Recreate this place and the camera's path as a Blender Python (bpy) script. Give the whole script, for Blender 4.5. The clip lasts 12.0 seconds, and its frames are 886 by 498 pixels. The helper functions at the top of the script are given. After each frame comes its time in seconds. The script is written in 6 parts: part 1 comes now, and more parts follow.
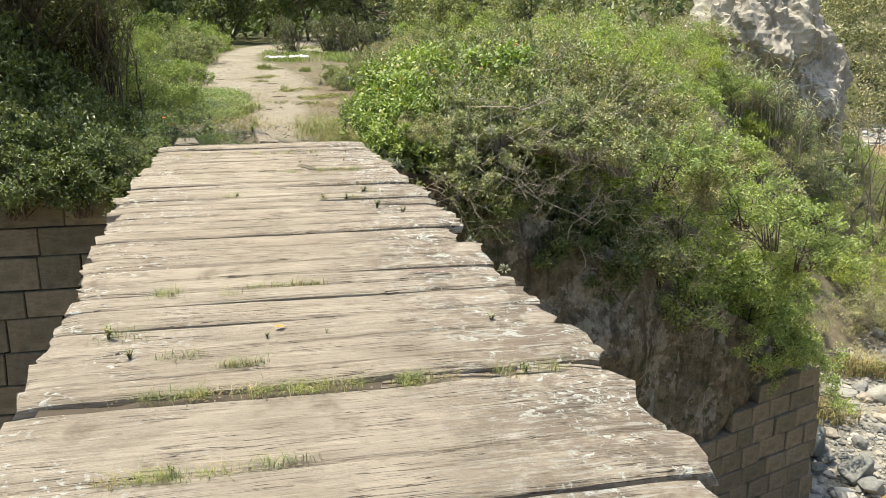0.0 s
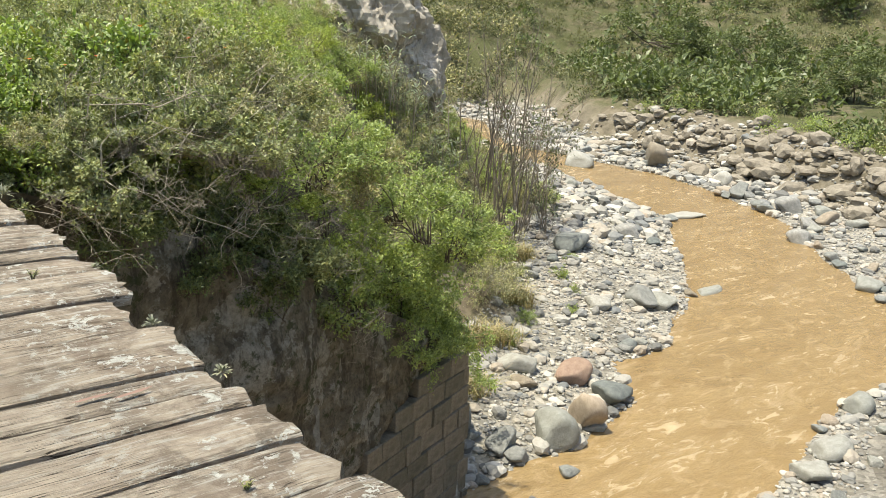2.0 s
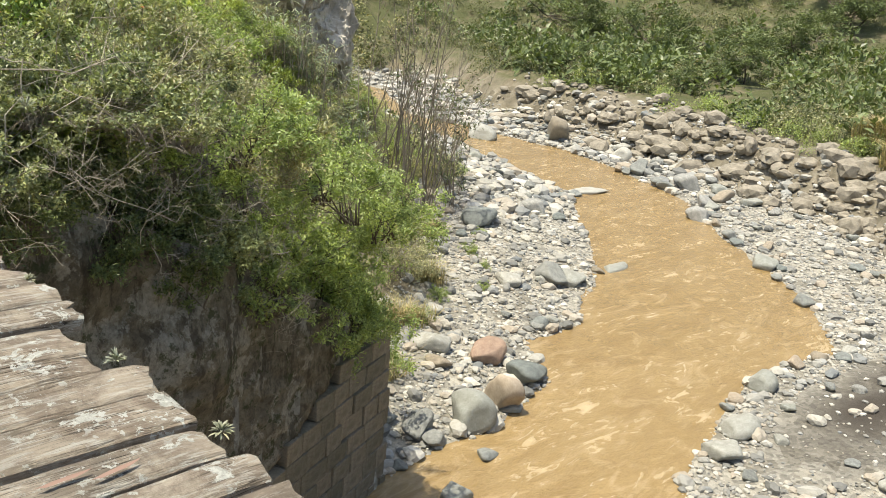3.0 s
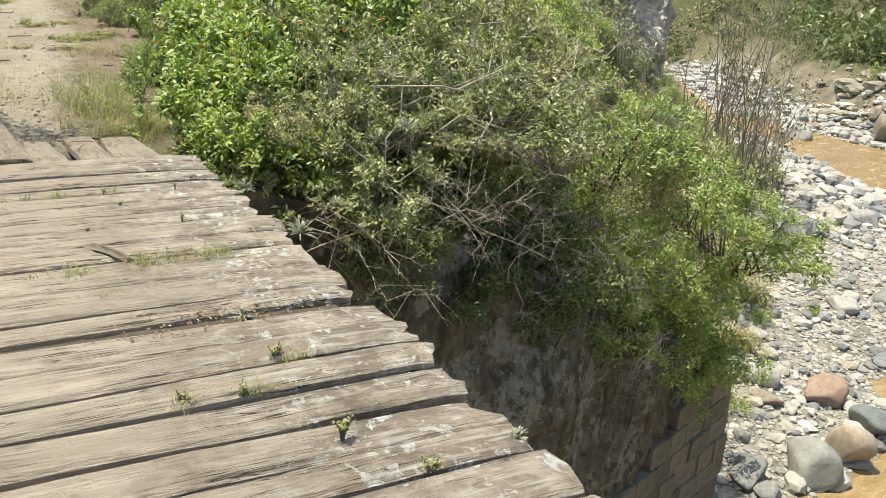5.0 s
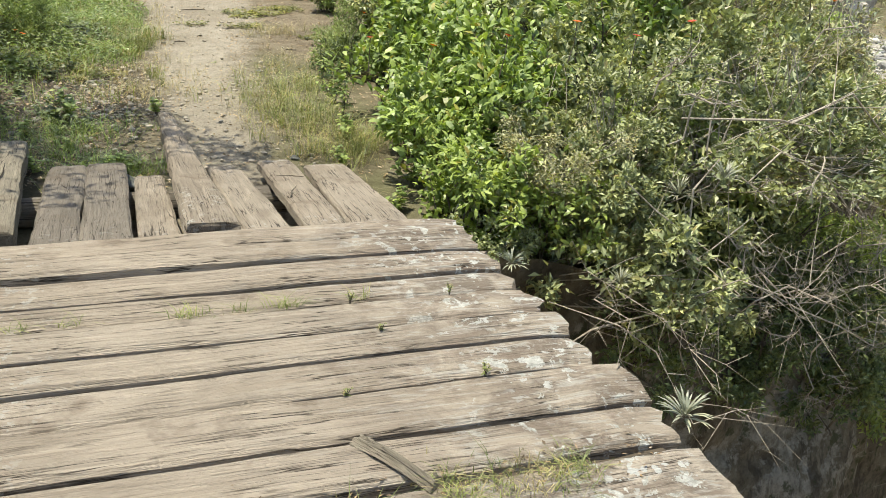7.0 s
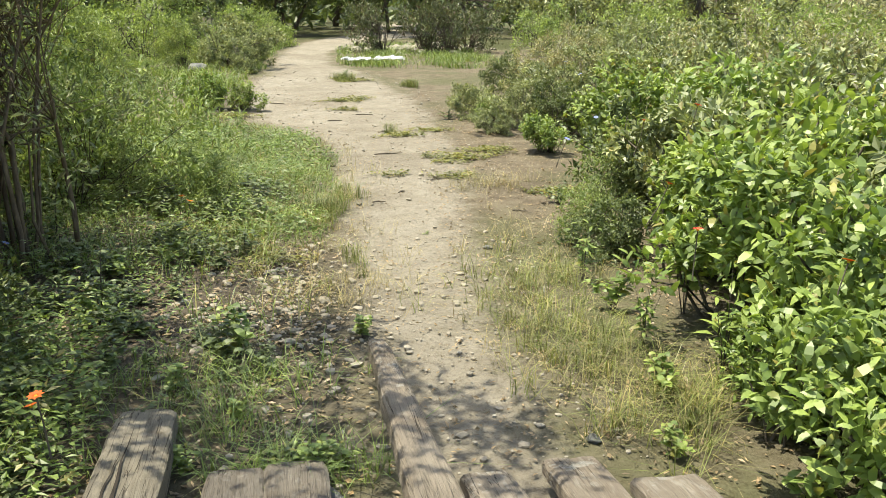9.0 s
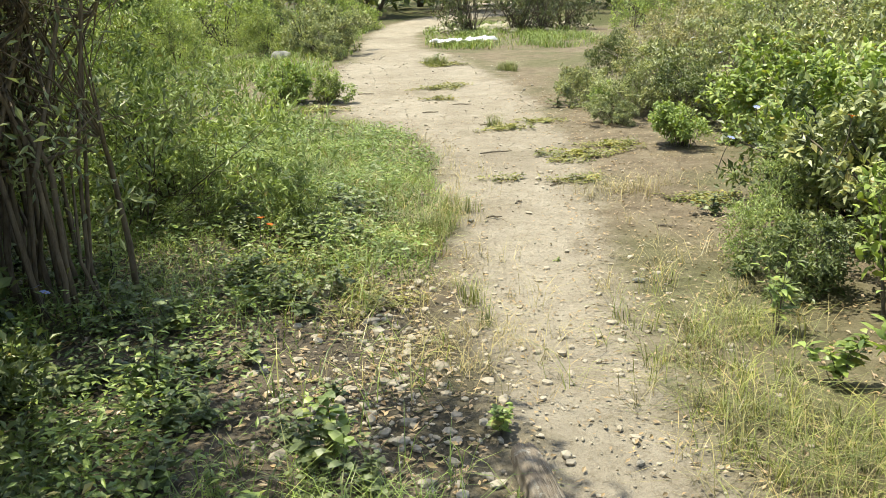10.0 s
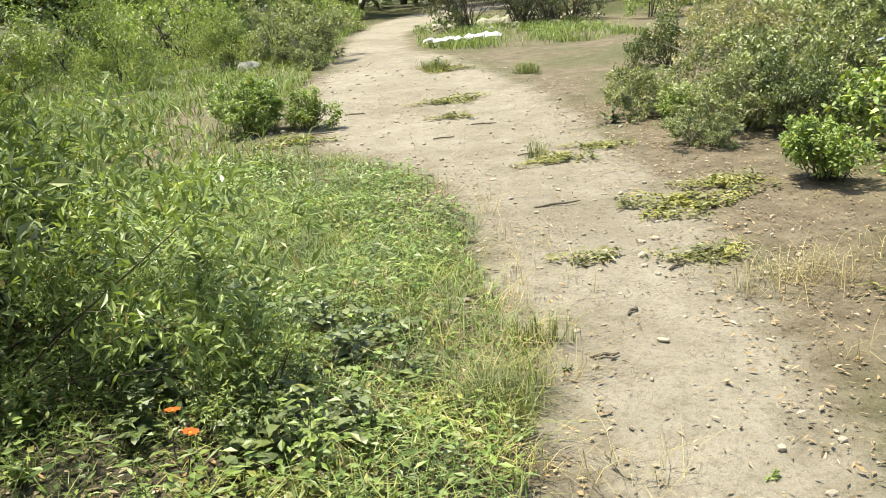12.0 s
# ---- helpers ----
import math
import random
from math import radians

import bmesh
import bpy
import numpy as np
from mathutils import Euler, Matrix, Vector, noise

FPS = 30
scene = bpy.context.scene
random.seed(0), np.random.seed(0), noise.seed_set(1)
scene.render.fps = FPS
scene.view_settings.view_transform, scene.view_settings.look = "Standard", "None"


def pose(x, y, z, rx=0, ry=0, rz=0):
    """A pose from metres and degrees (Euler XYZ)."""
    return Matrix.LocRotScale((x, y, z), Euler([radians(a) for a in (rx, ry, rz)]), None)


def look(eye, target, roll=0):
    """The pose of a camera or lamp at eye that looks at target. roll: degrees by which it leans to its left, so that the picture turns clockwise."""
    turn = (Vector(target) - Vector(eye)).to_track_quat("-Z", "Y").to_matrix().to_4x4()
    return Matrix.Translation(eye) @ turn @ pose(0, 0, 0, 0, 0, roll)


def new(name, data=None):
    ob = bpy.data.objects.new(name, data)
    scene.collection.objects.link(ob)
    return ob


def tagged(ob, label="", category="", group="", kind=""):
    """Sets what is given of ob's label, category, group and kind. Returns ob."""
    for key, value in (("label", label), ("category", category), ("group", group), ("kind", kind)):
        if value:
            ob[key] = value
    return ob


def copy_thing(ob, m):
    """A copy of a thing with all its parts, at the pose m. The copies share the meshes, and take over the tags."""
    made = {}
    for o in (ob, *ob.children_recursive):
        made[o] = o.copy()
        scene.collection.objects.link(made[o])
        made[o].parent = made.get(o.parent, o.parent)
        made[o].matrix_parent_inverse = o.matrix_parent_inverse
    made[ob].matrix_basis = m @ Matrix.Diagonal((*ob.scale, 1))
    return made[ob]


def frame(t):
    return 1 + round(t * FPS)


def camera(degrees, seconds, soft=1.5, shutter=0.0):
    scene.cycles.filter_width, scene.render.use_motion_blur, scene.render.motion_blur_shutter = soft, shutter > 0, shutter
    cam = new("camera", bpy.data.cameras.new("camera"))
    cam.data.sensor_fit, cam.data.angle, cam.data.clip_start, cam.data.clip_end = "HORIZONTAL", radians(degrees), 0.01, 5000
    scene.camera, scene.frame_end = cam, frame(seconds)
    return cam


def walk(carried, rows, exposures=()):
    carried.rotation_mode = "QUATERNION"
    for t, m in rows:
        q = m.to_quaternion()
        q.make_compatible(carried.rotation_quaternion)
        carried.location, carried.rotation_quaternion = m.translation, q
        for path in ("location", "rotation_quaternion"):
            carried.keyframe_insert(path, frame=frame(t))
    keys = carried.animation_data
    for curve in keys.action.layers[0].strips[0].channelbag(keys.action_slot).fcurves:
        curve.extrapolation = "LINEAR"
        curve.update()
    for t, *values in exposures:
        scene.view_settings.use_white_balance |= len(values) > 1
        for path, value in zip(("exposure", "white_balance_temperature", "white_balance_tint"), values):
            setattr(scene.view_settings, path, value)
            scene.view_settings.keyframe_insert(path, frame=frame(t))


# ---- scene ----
cam = camera(52.2, 12.0, soft=0.85)
EXPOSURES = ((0.0, 0.85, 7000, 6), (2.5, 0.75, 7000, 6), (5.0, 0.83, 6900, 6), (7.5, 0.82, 6850, 6), (9.5, 1.0, 7000, 4), (12.0, 1.08, 6950, 4))
PATH = [
    (0, (-0.327, 0.145, 1.623), (0.117, 2.025, 1.103), 0.3),
    (0.5, (-0.269, 0.639, 1.602), (0.372, 2.455, 1.065), 0.1),
    (1, (-0.289, 1.125, 1.618), (0.557, 2.857, 1.087), 0.4),
    (1.5, (-0.251, 1.599, 1.619), (0.785, 3.222, 1.081), 1.3),
    (2, (-0.234, 2.057, 1.648), (0.976, 3.551, 1.097), 2.6),
    (2.5, (-0.244, 2.573, 1.681), (1.113, 3.922, 1.098), 5.0),
    (2.7, (-0.236, 2.765, 1.661), (1.147, 4.08, 1.062), 5.4),
    (4.3, (-0.019, 4.412, 1.524), (1.137, 5.901, 0.854), 5.1),
    (4.5, (-0.035, 4.613, 1.546), (1.023, 6.171, 0.873), 4.2),
    (5, (-0.106, 5.167, 1.526), (0.797, 6.822, 0.859), 3.1),
    (5.5, (-0.169, 5.683, 1.549), (0.635, 7.38, 0.861), 2.4),
    (6, (-0.187, 6.237, 1.536), (0.564, 7.96, 0.852), 3.8),
    (6.5, (-0.235, 6.867, 1.514), (0.533, 8.594, 0.86), 6.1),
    (7, (-0.207, 7.428, 1.503), (0.434, 9.165, 0.746), 3.4),
    (7.5, (-0.213, 8.055, 1.47), (0.026, 9.926, 0.805), 0.7),
    (7.7, (-0.225, 8.346, 1.473), (-0.048, 10.251, 0.891), 0.7),
    (9.3, (-0.359, 10.652, 1.417), (-0.018, 12.545, 0.872), 0.7),
    (9.5, (-0.38, 10.922, 1.402), (-0.094, 12.811, 0.811), -0.2),
    (10, (-0.417, 11.628, 1.393), (-0.277, 13.534, 0.805), -1.6),
    (10.5, (-0.459, 12.346, 1.38), (-0.34, 14.274, 0.863), -1.2),
    (11, (-0.51, 13.014, 1.315), (-0.541, 14.934, 0.755), -3.4),
    (11.5, (-0.515, 13.772, 1.274), (-0.368, 15.688, 0.719), -2.3),
    (12, (-0.48, 14.628, 1.213), (-0.32, 16.531, 0.62), -4.3),
]
walk(cam, [(t, look(eye, target, roll)) for t, eye, target, roll in PATH], EXPOSURES)

# ---- world and sun ----
SUN_ELEVATION, SUN_AZIMUTH = radians(73), radians(-62)      # azimuth clockwise from +y
world = bpy.data.worlds.new("world")
scene.world = world
world.use_nodes = True
wn = world.node_tree.nodes
sky = wn.new("ShaderNodeTexSky")
sky.sky_type, sky.sun_disc = "NISHITA", False
sky.sun_elevation, sky.sun_rotation = SUN_ELEVATION, SUN_AZIMUTH
sky.dust_density, sky.air_density = 2.0, 1.0
wn["Background"].inputs["Strength"].default_value = 0.15
world.node_tree.links.new(sky.outputs["Color"], wn["Background"].inputs["Color"])
sun = new("sun", bpy.data.lights.new("sun", "SUN"))
sun.data.energy, sun.data.angle, sun.data.color = 3.9, radians(0.55), (1.0, 0.955, 0.86)
toward_sun = Vector((math.cos(SUN_ELEVATION) * math.sin(SUN_AZIMUTH), math.cos(SUN_ELEVATION) * math.cos(SUN_AZIMUTH), math.sin(SUN_ELEVATION)))
sun.matrix_world = look((-30, 40, 60), Vector((-30, 40, 60)) - toward_sun)


# ---- materials ----
class Nodes:
    """A short way to write node materials."""

    def __init__(self, name, rough=0.8, specular=0.3):
        self.mat = bpy.data.materials.new(name)
        self.mat.use_nodes = True
        self.t = self.mat.node_tree
        self.b = self.t.nodes["Principled BSDF"]
        self.b.inputs["Roughness"].default_value = rough
        self.b.inputs["Specular IOR Level"].default_value = specular
        self.coords = self.t.nodes.new("ShaderNodeTexCoord")

    def set(self, node, key, value):
        if hasattr(value, "is_output"):
            self.t.links.new(value, node.inputs[key])
        else:
            node.inputs[key].default_value = value

    def stretch(self, scale, kind="Object"):
        n = self.t.nodes.new("ShaderNodeMapping")
        n.inputs["Scale"].default_value = scale
        self.t.links.new(self.coords.outputs[kind], n.inputs["Vector"])
        return n.outputs["Vector"]

    def noise(self, scale, detail=4, rough=0.55, vector=None, distort=0.0):
        n = self.t.nodes.new("ShaderNodeTexNoise")
        n.inputs["Scale"].default_value, n.inputs["Detail"].default_value = scale, detail
        n.inputs["Roughness"].default_value, n.inputs["Distortion"].default_value = rough, distort
        self.t.links.new(vector if vector is not None else self.coords.outputs["Object"], n.inputs["Vector"])
        return n.outputs["Fac"]

    def voronoi(self, scale, out="Distance", vector=None, feature="F1"):
        n = self.t.nodes.new("ShaderNodeTexVoronoi")
        n.feature = feature
        n.inputs["Scale"].default_value = scale
        self.t.links.new(vector if vector is not None else self.coords.outputs["Object"], n.inputs["Vector"])
        return n.outputs[out]

    def ramp(self, fac, stops):
        n = self.t.nodes.new("ShaderNodeValToRGB")
        el = n.color_ramp.elements
        while len(el) < len(stops):
            el.new(0.5)
        for e, (p, c) in zip(el, stops):
            e.position, e.color = p, (*c, 1) if len(c) == 3 else c
        self.t.links.new(fac, n.inputs["Fac"])
        return n.outputs["Color"]

    def step(self, fac, lo, hi):
        n = self.t.nodes.new("ShaderNodeMapRange")
        n.inputs["From Min"].default_value, n.inputs["From Max"].default_value = lo, hi
        self.t.links.new(fac, n.inputs["Value"])
        return n.outputs["Result"]

    def math(self, op, a, b):
        n = self.t.nodes.new("ShaderNodeMath")
        n.operation = op
        self.set(n, 0, a), self.set(n, 1, b)
        return n.outputs[0]

    def mix(self, fac, a, b, how="MIX"):
        n = self.t.nodes.new("ShaderNodeMix")
        n.data_type, n.blend_type = "RGBA", how
        self.set(n, "Factor", fac)
        for key, v in ((6, a), (7, b)):
            self.set(n, key, v if hasattr(v, "is_output") else (*v, 1))
        return n.outputs[2]

    def island(self):
        return self.t.nodes.new("ShaderNodeNewGeometry").outputs["Random Per Island"]

    def chance(self):
        return self.t.nodes.new("ShaderNodeObjectInfo").outputs["Random"]

    def attribute(self, name):
        n = self.t.nodes.new("ShaderNodeAttribute")
        n.attribute_name = name
        s = self.t.nodes.new("ShaderNodeSeparateColor")
        self.t.links.new(n.outputs["Color"], s.inputs[0])
        return s.outputs

    def bump(self, height, strength=0.5, distance=0.01):
        n = self.t.nodes.new("ShaderNodeBump")
        n.inputs["Strength"].default_value, n.inputs["Distance"].default_value = strength, distance
        self.t.links.new(height, n.inputs["Height"])
        self.t.links.new(n.outputs["Normal"], self.b.inputs["Normal"])

    def done(self, colour, rough=None, thin=0.0):
        self.set(self.b, "Base Color", colour if hasattr(colour, "is_output") else (*colour, 1))
        if rough is not None:
            self.set(self.b, "Roughness", rough)
        if thin:
            tr = self.t.nodes.new("ShaderNodeBsdfTranslucent")
            bright = self.mix(1.0, colour if hasattr(colour, "is_output") else colour, (1.2, 1.27, 0.6), "MULTIPLY")
            self.t.links.new(bright, tr.inputs["Color"])
            m = self.t.nodes.new("ShaderNodeMixShader")
            m.inputs[0].default_value = thin
            self.t.links.new(self.b.outputs[0], m.inputs[1])
            self.t.links.new(tr.outputs[0], m.inputs[2])
            self.t.links.new(m.outputs[0], self.t.nodes["Material Output"].inputs["Surface"])
        return self.mat


def leaf_material(name, dark, light, old=None, rough=0.5, thin=0.35, old_share=0.06):
    m = Nodes(name, rough * 0.88, 0.5)
    r = m.island()
    stops = [(0.0, dark), (0.75, light)]
    if old:
        stops += [(1 - old_share, light), (1 - old_share + 0.01, old)]
    c = m.ramp(r, stops)
    broad = m.noise(1.3, 2, vector=m.coords.outputs["Object"])
    c = m.mix(m.step(broad, 0.35, 0.65), c, m.mix(0.5, c, light))
    sprig = m.noise(5.5, 2, vector=m.coords.outputs["Object"])
    c = m.mix(1.0, c, m.ramp(sprig, [(0.36, (0.62, 0.66, 0.66)), (0.5, (1.0, 1.0, 1.0)), (0.64, (1.32, 1.28, 1.12))]), "MULTIPLY")
    o = m.chance()
    c = m.mix(m.math("MULTIPLY", o, 0.35), c, m.mix(1.0, c, (1.15, 1.0, 0.7), "MULTIPLY"))
    return m.done(c, thin=thin * 0.62)


def plank_material(name, pale, grey, lichen):
    m = Nodes(name, 0.85, 0.2)
    ob = m.t.nodes.new("ShaderNodeObjectInfo")
    shift = m.t.nodes.new("ShaderNodeVectorMath")
    shift.operation = "ADD"
    jump = m.t.nodes.new("ShaderNodeCombineXYZ")
    m.t.links.new(m.math("MULTIPLY", ob.outputs["Random"], 37.0), jump.inputs["X"])
    m.t.links.new(m.math("MULTIPLY", ob.outputs["Random"], 91.0), jump.inputs["Y"])
    m.t.links.new(m.coords.outputs["Object"], shift.inputs[0])
    m.t.links.new(jump.outputs[0], shift.inputs[1])
    base = shift.outputs[0]

    def scaled(v):
        n = m.t.nodes.new("ShaderNodeMapping")
        n.inputs["Scale"].default_value = v
        m.t.links.new(base, n.inputs["Vector"])
        return n.outputs["Vector"]

    grain = m.noise(9, 6, 0.65, scaled((0.6, 9, 6)), 0.4)
    fine = m.noise(30, 5, 0.7, scaled((0.35, 9, 6)), 0.2)
    patch = m.noise(1.6, 4, 0.6, scaled((0.9, 1.6, 1)))
    streak = m.noise(4, 4, 0.6, scaled((0.5, 7, 5)), 0.5)
    c = m.mix(m.step(patch, 0.36, 0.64), pale, grey)
    c = m.mix(m.math("MULTIPLY", m.step(streak, 0.54, 0.64), 0.38), c, tuple(v * 0.62 for v in grey))
    c = m.mix(m.math("MULTIPLY", m.step(streak, 0.44, 0.34), 0.5), c, tuple(min(0.62, v * 1.22) for v in pale))
    c = m.mix(m.math("MULTIPLY", m.step(grain, 0.56, 0.64), 0.4), c, tuple(v * 0.5 for v in grey))
    c = m.mix(m.math("MULTIPLY", m.step(fine, 0.55, 0.62), 0.36), c, tuple(v * 0.42 for v in grey))
    c = m.mix(m.math("MULTIPLY", ob.outputs["Random"], 0.4), c, m.mix(1.0, c, (0.78, 0.74, 0.70), "MULTIPLY"))
    dirt = m.step(m.noise(3.2, 5, 0.65, base), 0.56, 0.7)
    c = m.mix(m.math("MULTIPLY", dirt, 0.6), c, (0.15, 0.112, 0.075))
    ux = m.t.nodes.new("ShaderNodeSeparateXYZ")
    m.t.links.new(m.coords.outputs["Object"], ux.inputs[0])
    weather = m.math("MULTIPLY", m.step(ux.outputs["X"], 0.1, 0.9), m.step(m.noise(4, 8, 0.75, base, 0.5), 0.42, 0.54))
    c = m.mix(m.math("MULTIPLY", weather, 0.72 * lichen), c, m.ramp(m.noise(2.5, 4, 0.6, base), [(0.4, (0.13, 0.105, 0.08)), (0.6, (0.225, 0.172, 0.128))]))
    silver = m.math("MULTIPLY", m.math("MULTIPLY", m.step(ux.outputs["X"], -0.1, 0.8), lichen), m.step(m.noise(6, 5, 0.7, scaled((0.8, 6, 5)), 0.5), 0.53, 0.62))
    c = m.mix(m.math("MULTIPLY", silver, 0.7), c, (0.52, 0.49, 0.425))
    lines = m.noise(5, 3, 0.5, scaled((0.25, 7, 5)), 0.3)
    crack = m.step(m.math("ABSOLUTE", m.math("SUBTRACT", lines, 0.5), 0.0), 0.02, 0.004)
    crack = m.math("MULTIPLY", crack, m.step(m.noise(2.2, 3, 0.5, base), 0.42, 0.55))
    c = m.mix(m.math("MULTIPLY", crack, 0.95), c, (0.045, 0.036, 0.026))
    spots = m.math("MULTIPLY", m.step(m.noise(22, 4, 0.65, base, 0.3), 0.572, 0.605), m.step(m.noise(2.2, 3, 0.5, base), 0.47, 0.56))
    x = m.t.nodes.new("ShaderNodeSeparateXYZ")
    m.t.links.new(m.coords.outputs["Object"], x.inputs[0])
    edge = m.step(m.math("ABSOLUTE", x.outputs["X"], 0.0), 0.45, 1.0)
    spots = m.math("MULTIPLY", spots, m.math("MULTIPLY", edge, lichen))
    c = m.mix(spots, c, (0.58, 0.58, 0.53))
    crust = m.math("MULTIPLY", m.step(m.noise(8, 7, 0.7, base, 0.4), 0.585, 0.61), m.step(ux.outputs["X"], 0.45, 0.85))
    c = m.mix(m.math("MULTIPLY", crust, 0.9 * lichen), c, m.ramp(m.noise(40, 4, 0.7, base), [(0.4, (0.42, 0.42, 0.37)), (0.6, (0.66, 0.66, 0.60))]))
    m.bump(m.math("ADD", m.math("MULTIPLY", grain, 1.0), m.math("MULTIPLY", fine, 0.6)), 0.9, 0.028)
    return m.done(c)


def stone_material(name, dark, light, scale=6.0, moss=0.0, vary=True):
    m = Nodes(name, 0.85, 0.3)
    a = m.noise(scale, 6, 0.65)
    b = m.noise(scale * 7, 4, 0.7)
    c = m.ramp(a, [(0.3, dark), (0.7, light)])
    c = m.mix(m.math("MULTIPLY", m.step(b, 0.5, 0.75), 0.5), c, tuple(v * 0.5 for v in dark))
    if vary:
        c = m.mix(m.chance(), c, m.mix(1.0, c, (0.62, 0.66, 0.66), "MULTIPLY"))
    if moss:
        c = m.mix(m.math("MULTIPLY", m.step(m.noise(2.3, 5, 0.6), 0.5, 0.62), moss), c, (0.05, 0.06, 0.025))
    m.bump(m.math("ADD", a, m.math("MULTIPLY", b, 0.6)), 0.8, 0.045)
    return m.done(c)


def rubble_material(name):
    """Damp mortared rubble: dark brown with crisp grey lichen crusts, moss and dark runs."""
    m = Nodes(name, 0.9, 0.2)
    fine, mid = m.noise(24, 6, 0.75), m.noise(5, 7, 0.7)
    c = m.ramp(mid, [(0.32, (0.08, 0.068, 0.05)), (0.5, (0.16, 0.138, 0.10)), (0.68, (0.25, 0.22, 0.165))])
    crust = m.math("ADD", m.noise(1.0, 9, 0.72), m.math("MULTIPLY", m.math("SUBTRACT", fine, 0.5), 0.12))
    c = m.mix(m.math("MULTIPLY", m.step(crust, 0.515, 0.545), 0.8), c, m.ramp(m.noise(11, 6, 0.7), [(0.35, (0.21, 0.195, 0.16)), (0.6, (0.40, 0.38, 0.325))]))
    runs = m.noise(2.2, 6, 0.65, m.stretch((2.2, 2.2, 0.35)))
    c = m.mix(m.math("MULTIPLY", m.step(runs, 0.54, 0.62), 0.75), c, (0.06, 0.052, 0.038))
    c = m.mix(m.math("MULTIPLY", m.step(m.noise(3.1, 8, 0.75), 0.55, 0.60), 0.8), c, (0.05, 0.062, 0.026))
    c = m.mix(m.math("MULTIPLY", m.step(fine, 0.52, 0.62), 0.5), c, m.mix(1.0, c, (0.5, 0.48, 0.44), "MULTIPLY"))
    m.bump(m.math("ADD", mid, m.math("MULTIPLY", fine, 0.5)), 1.0, 0.08)
    return m.done(c)


def pebble_material(name, warm=False):
    m = Nodes(name, 0.85, 0.25)
    r = m.island()
    c = m.ramp(r, [(0.0, (0.15, 0.15, 0.14)), (0.25, (0.28, 0.272, 0.245)), (0.55, (0.40, 0.383, 0.335)), (0.7, (0.33, 0.285, 0.225)), (0.85, (0.54, 0.515, 0.455)), (1.0, (0.18, 0.19, 0.19))])
    c = m.mix(m.math("MULTIPLY", m.step(m.noise(9, 5, 0.7), 0.45, 0.7), 0.5), c, m.mix(1.0, c, (0.6, 0.58, 0.55), "MULTIPLY"))
    if warm:
        c = m.mix(0.75, c, (0.36, 0.315, 0.235))
    m.bump(m.noise(14, 5, 0.7), 0.4, 0.02)
    return m.done(c)


def ground_material():
    """Soil, trodden path, gravel bars and rocky slopes, laid out by the masks in the sheet's attribute."""
    m = Nodes("ground_soil", 0.95, 0.15)
    mask = m.attribute("mask")
    big, mid, fine = m.noise(0.7, 5, 0.6), m.noise(5, 5, 0.65), m.noise(42, 5, 0.75)
    soil = m.ramp(mid, [(0.3, (0.125, 0.10, 0.068)), (0.55, (0.19, 0.158, 0.108)), (0.75, (0.245, 0.21, 0.148))])
    soil = m.mix(m.step(big, 0.42, 0.6), soil, m.mix(0.5, soil, (0.08, 0.10, 0.035)))
    path = m.ramp(mid, [(0.25, (0.235, 0.207, 0.155)), (0.5, (0.31, 0.277, 0.215)), (0.8, (0.37, 0.335, 0.265))])
    path = m.mix(m.math("MULTIPLY", m.step(big, 0.45, 0.62), 0.55), path, (0.20, 0.17, 0.122))
    wide = m.ramp(m.voronoi(1.7, "Color"), [(0.1, (0.62, 0.60, 0.56)), (0.5, (1.0, 1.0, 1.0)), (0.9, (1.18, 1.16, 1.12))])
    gravel = m.ramp(m.voronoi(9, "Color"), [(0.1, (0.18, 0.172, 0.15)), (0.5, (0.295, 0.278, 0.238)), (0.9, (0.39, 0.37, 0.32))])
    rock = m.ramp(m.noise(0.9, 7, 0.7), [(0.3, (0.12, 0.105, 0.075)), (0.55, (0.215, 0.19, 0.145)), (0.75, (0.30, 0.275, 0.22))])
    gravel, rock = m.mix(0.85, gravel, m.mix(1.0, gravel, wide, "MULTIPLY")), m.mix(0.85, rock, m.mix(1.0, rock, wide, "MULTIPLY"))
    edge = m.math("ADD", mask["Red"], m.math("MULTIPLY", m.math("SUBTRACT", m.noise(2.6, 7, 0.75), 0.5), 1.9))
    c = m.mix(m.step(edge, 0.25, 0.85), soil, path)
    c = m.mix(mask["Green"], c, gravel)
    c = m.mix(mask["Blue"], c, rock)
    cover = m.attribute("mud_shade")
    c = m.mix(m.math("MULTIPLY", cover["Green"], m.step(m.noise(0.35, 6, 0.7), 0.3, 0.55)), c, m.mix(mid, (0.045, 0.052, 0.022), (0.11, 0.115, 0.05)))
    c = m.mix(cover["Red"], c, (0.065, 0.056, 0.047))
    c = m.mix(m.math("MULTIPLY", m.step(fine, 0.5, 0.66), 0.6), c, m.mix(1.0, c, (0.52, 0.49, 0.44), "MULTIPLY"))
    grit = m.noise(130, 3, 0.6)
    c = m.mix(m.math("MULTIPLY", m.step(grit, 0.58, 0.7), 0.55), c, m.mix(1.0, c, (1.45, 1.45, 1.4), "MULTIPLY"))
    c = m.mix(m.math("MULTIPLY", m.step(m.noise(14, 6, 0.75), 0.52, 0.66), 0.45), c, m.mix(1.0, c, (0.62, 0.58, 0.52), "MULTIPLY"))
    m.bump(m.math("ADD", m.math("ADD", mid, m.math("MULTIPLY", grit, 0.2)), m.math("MULTIPLY", fine, 0.6)), 0.9, 0.035)
    return m.done(c)


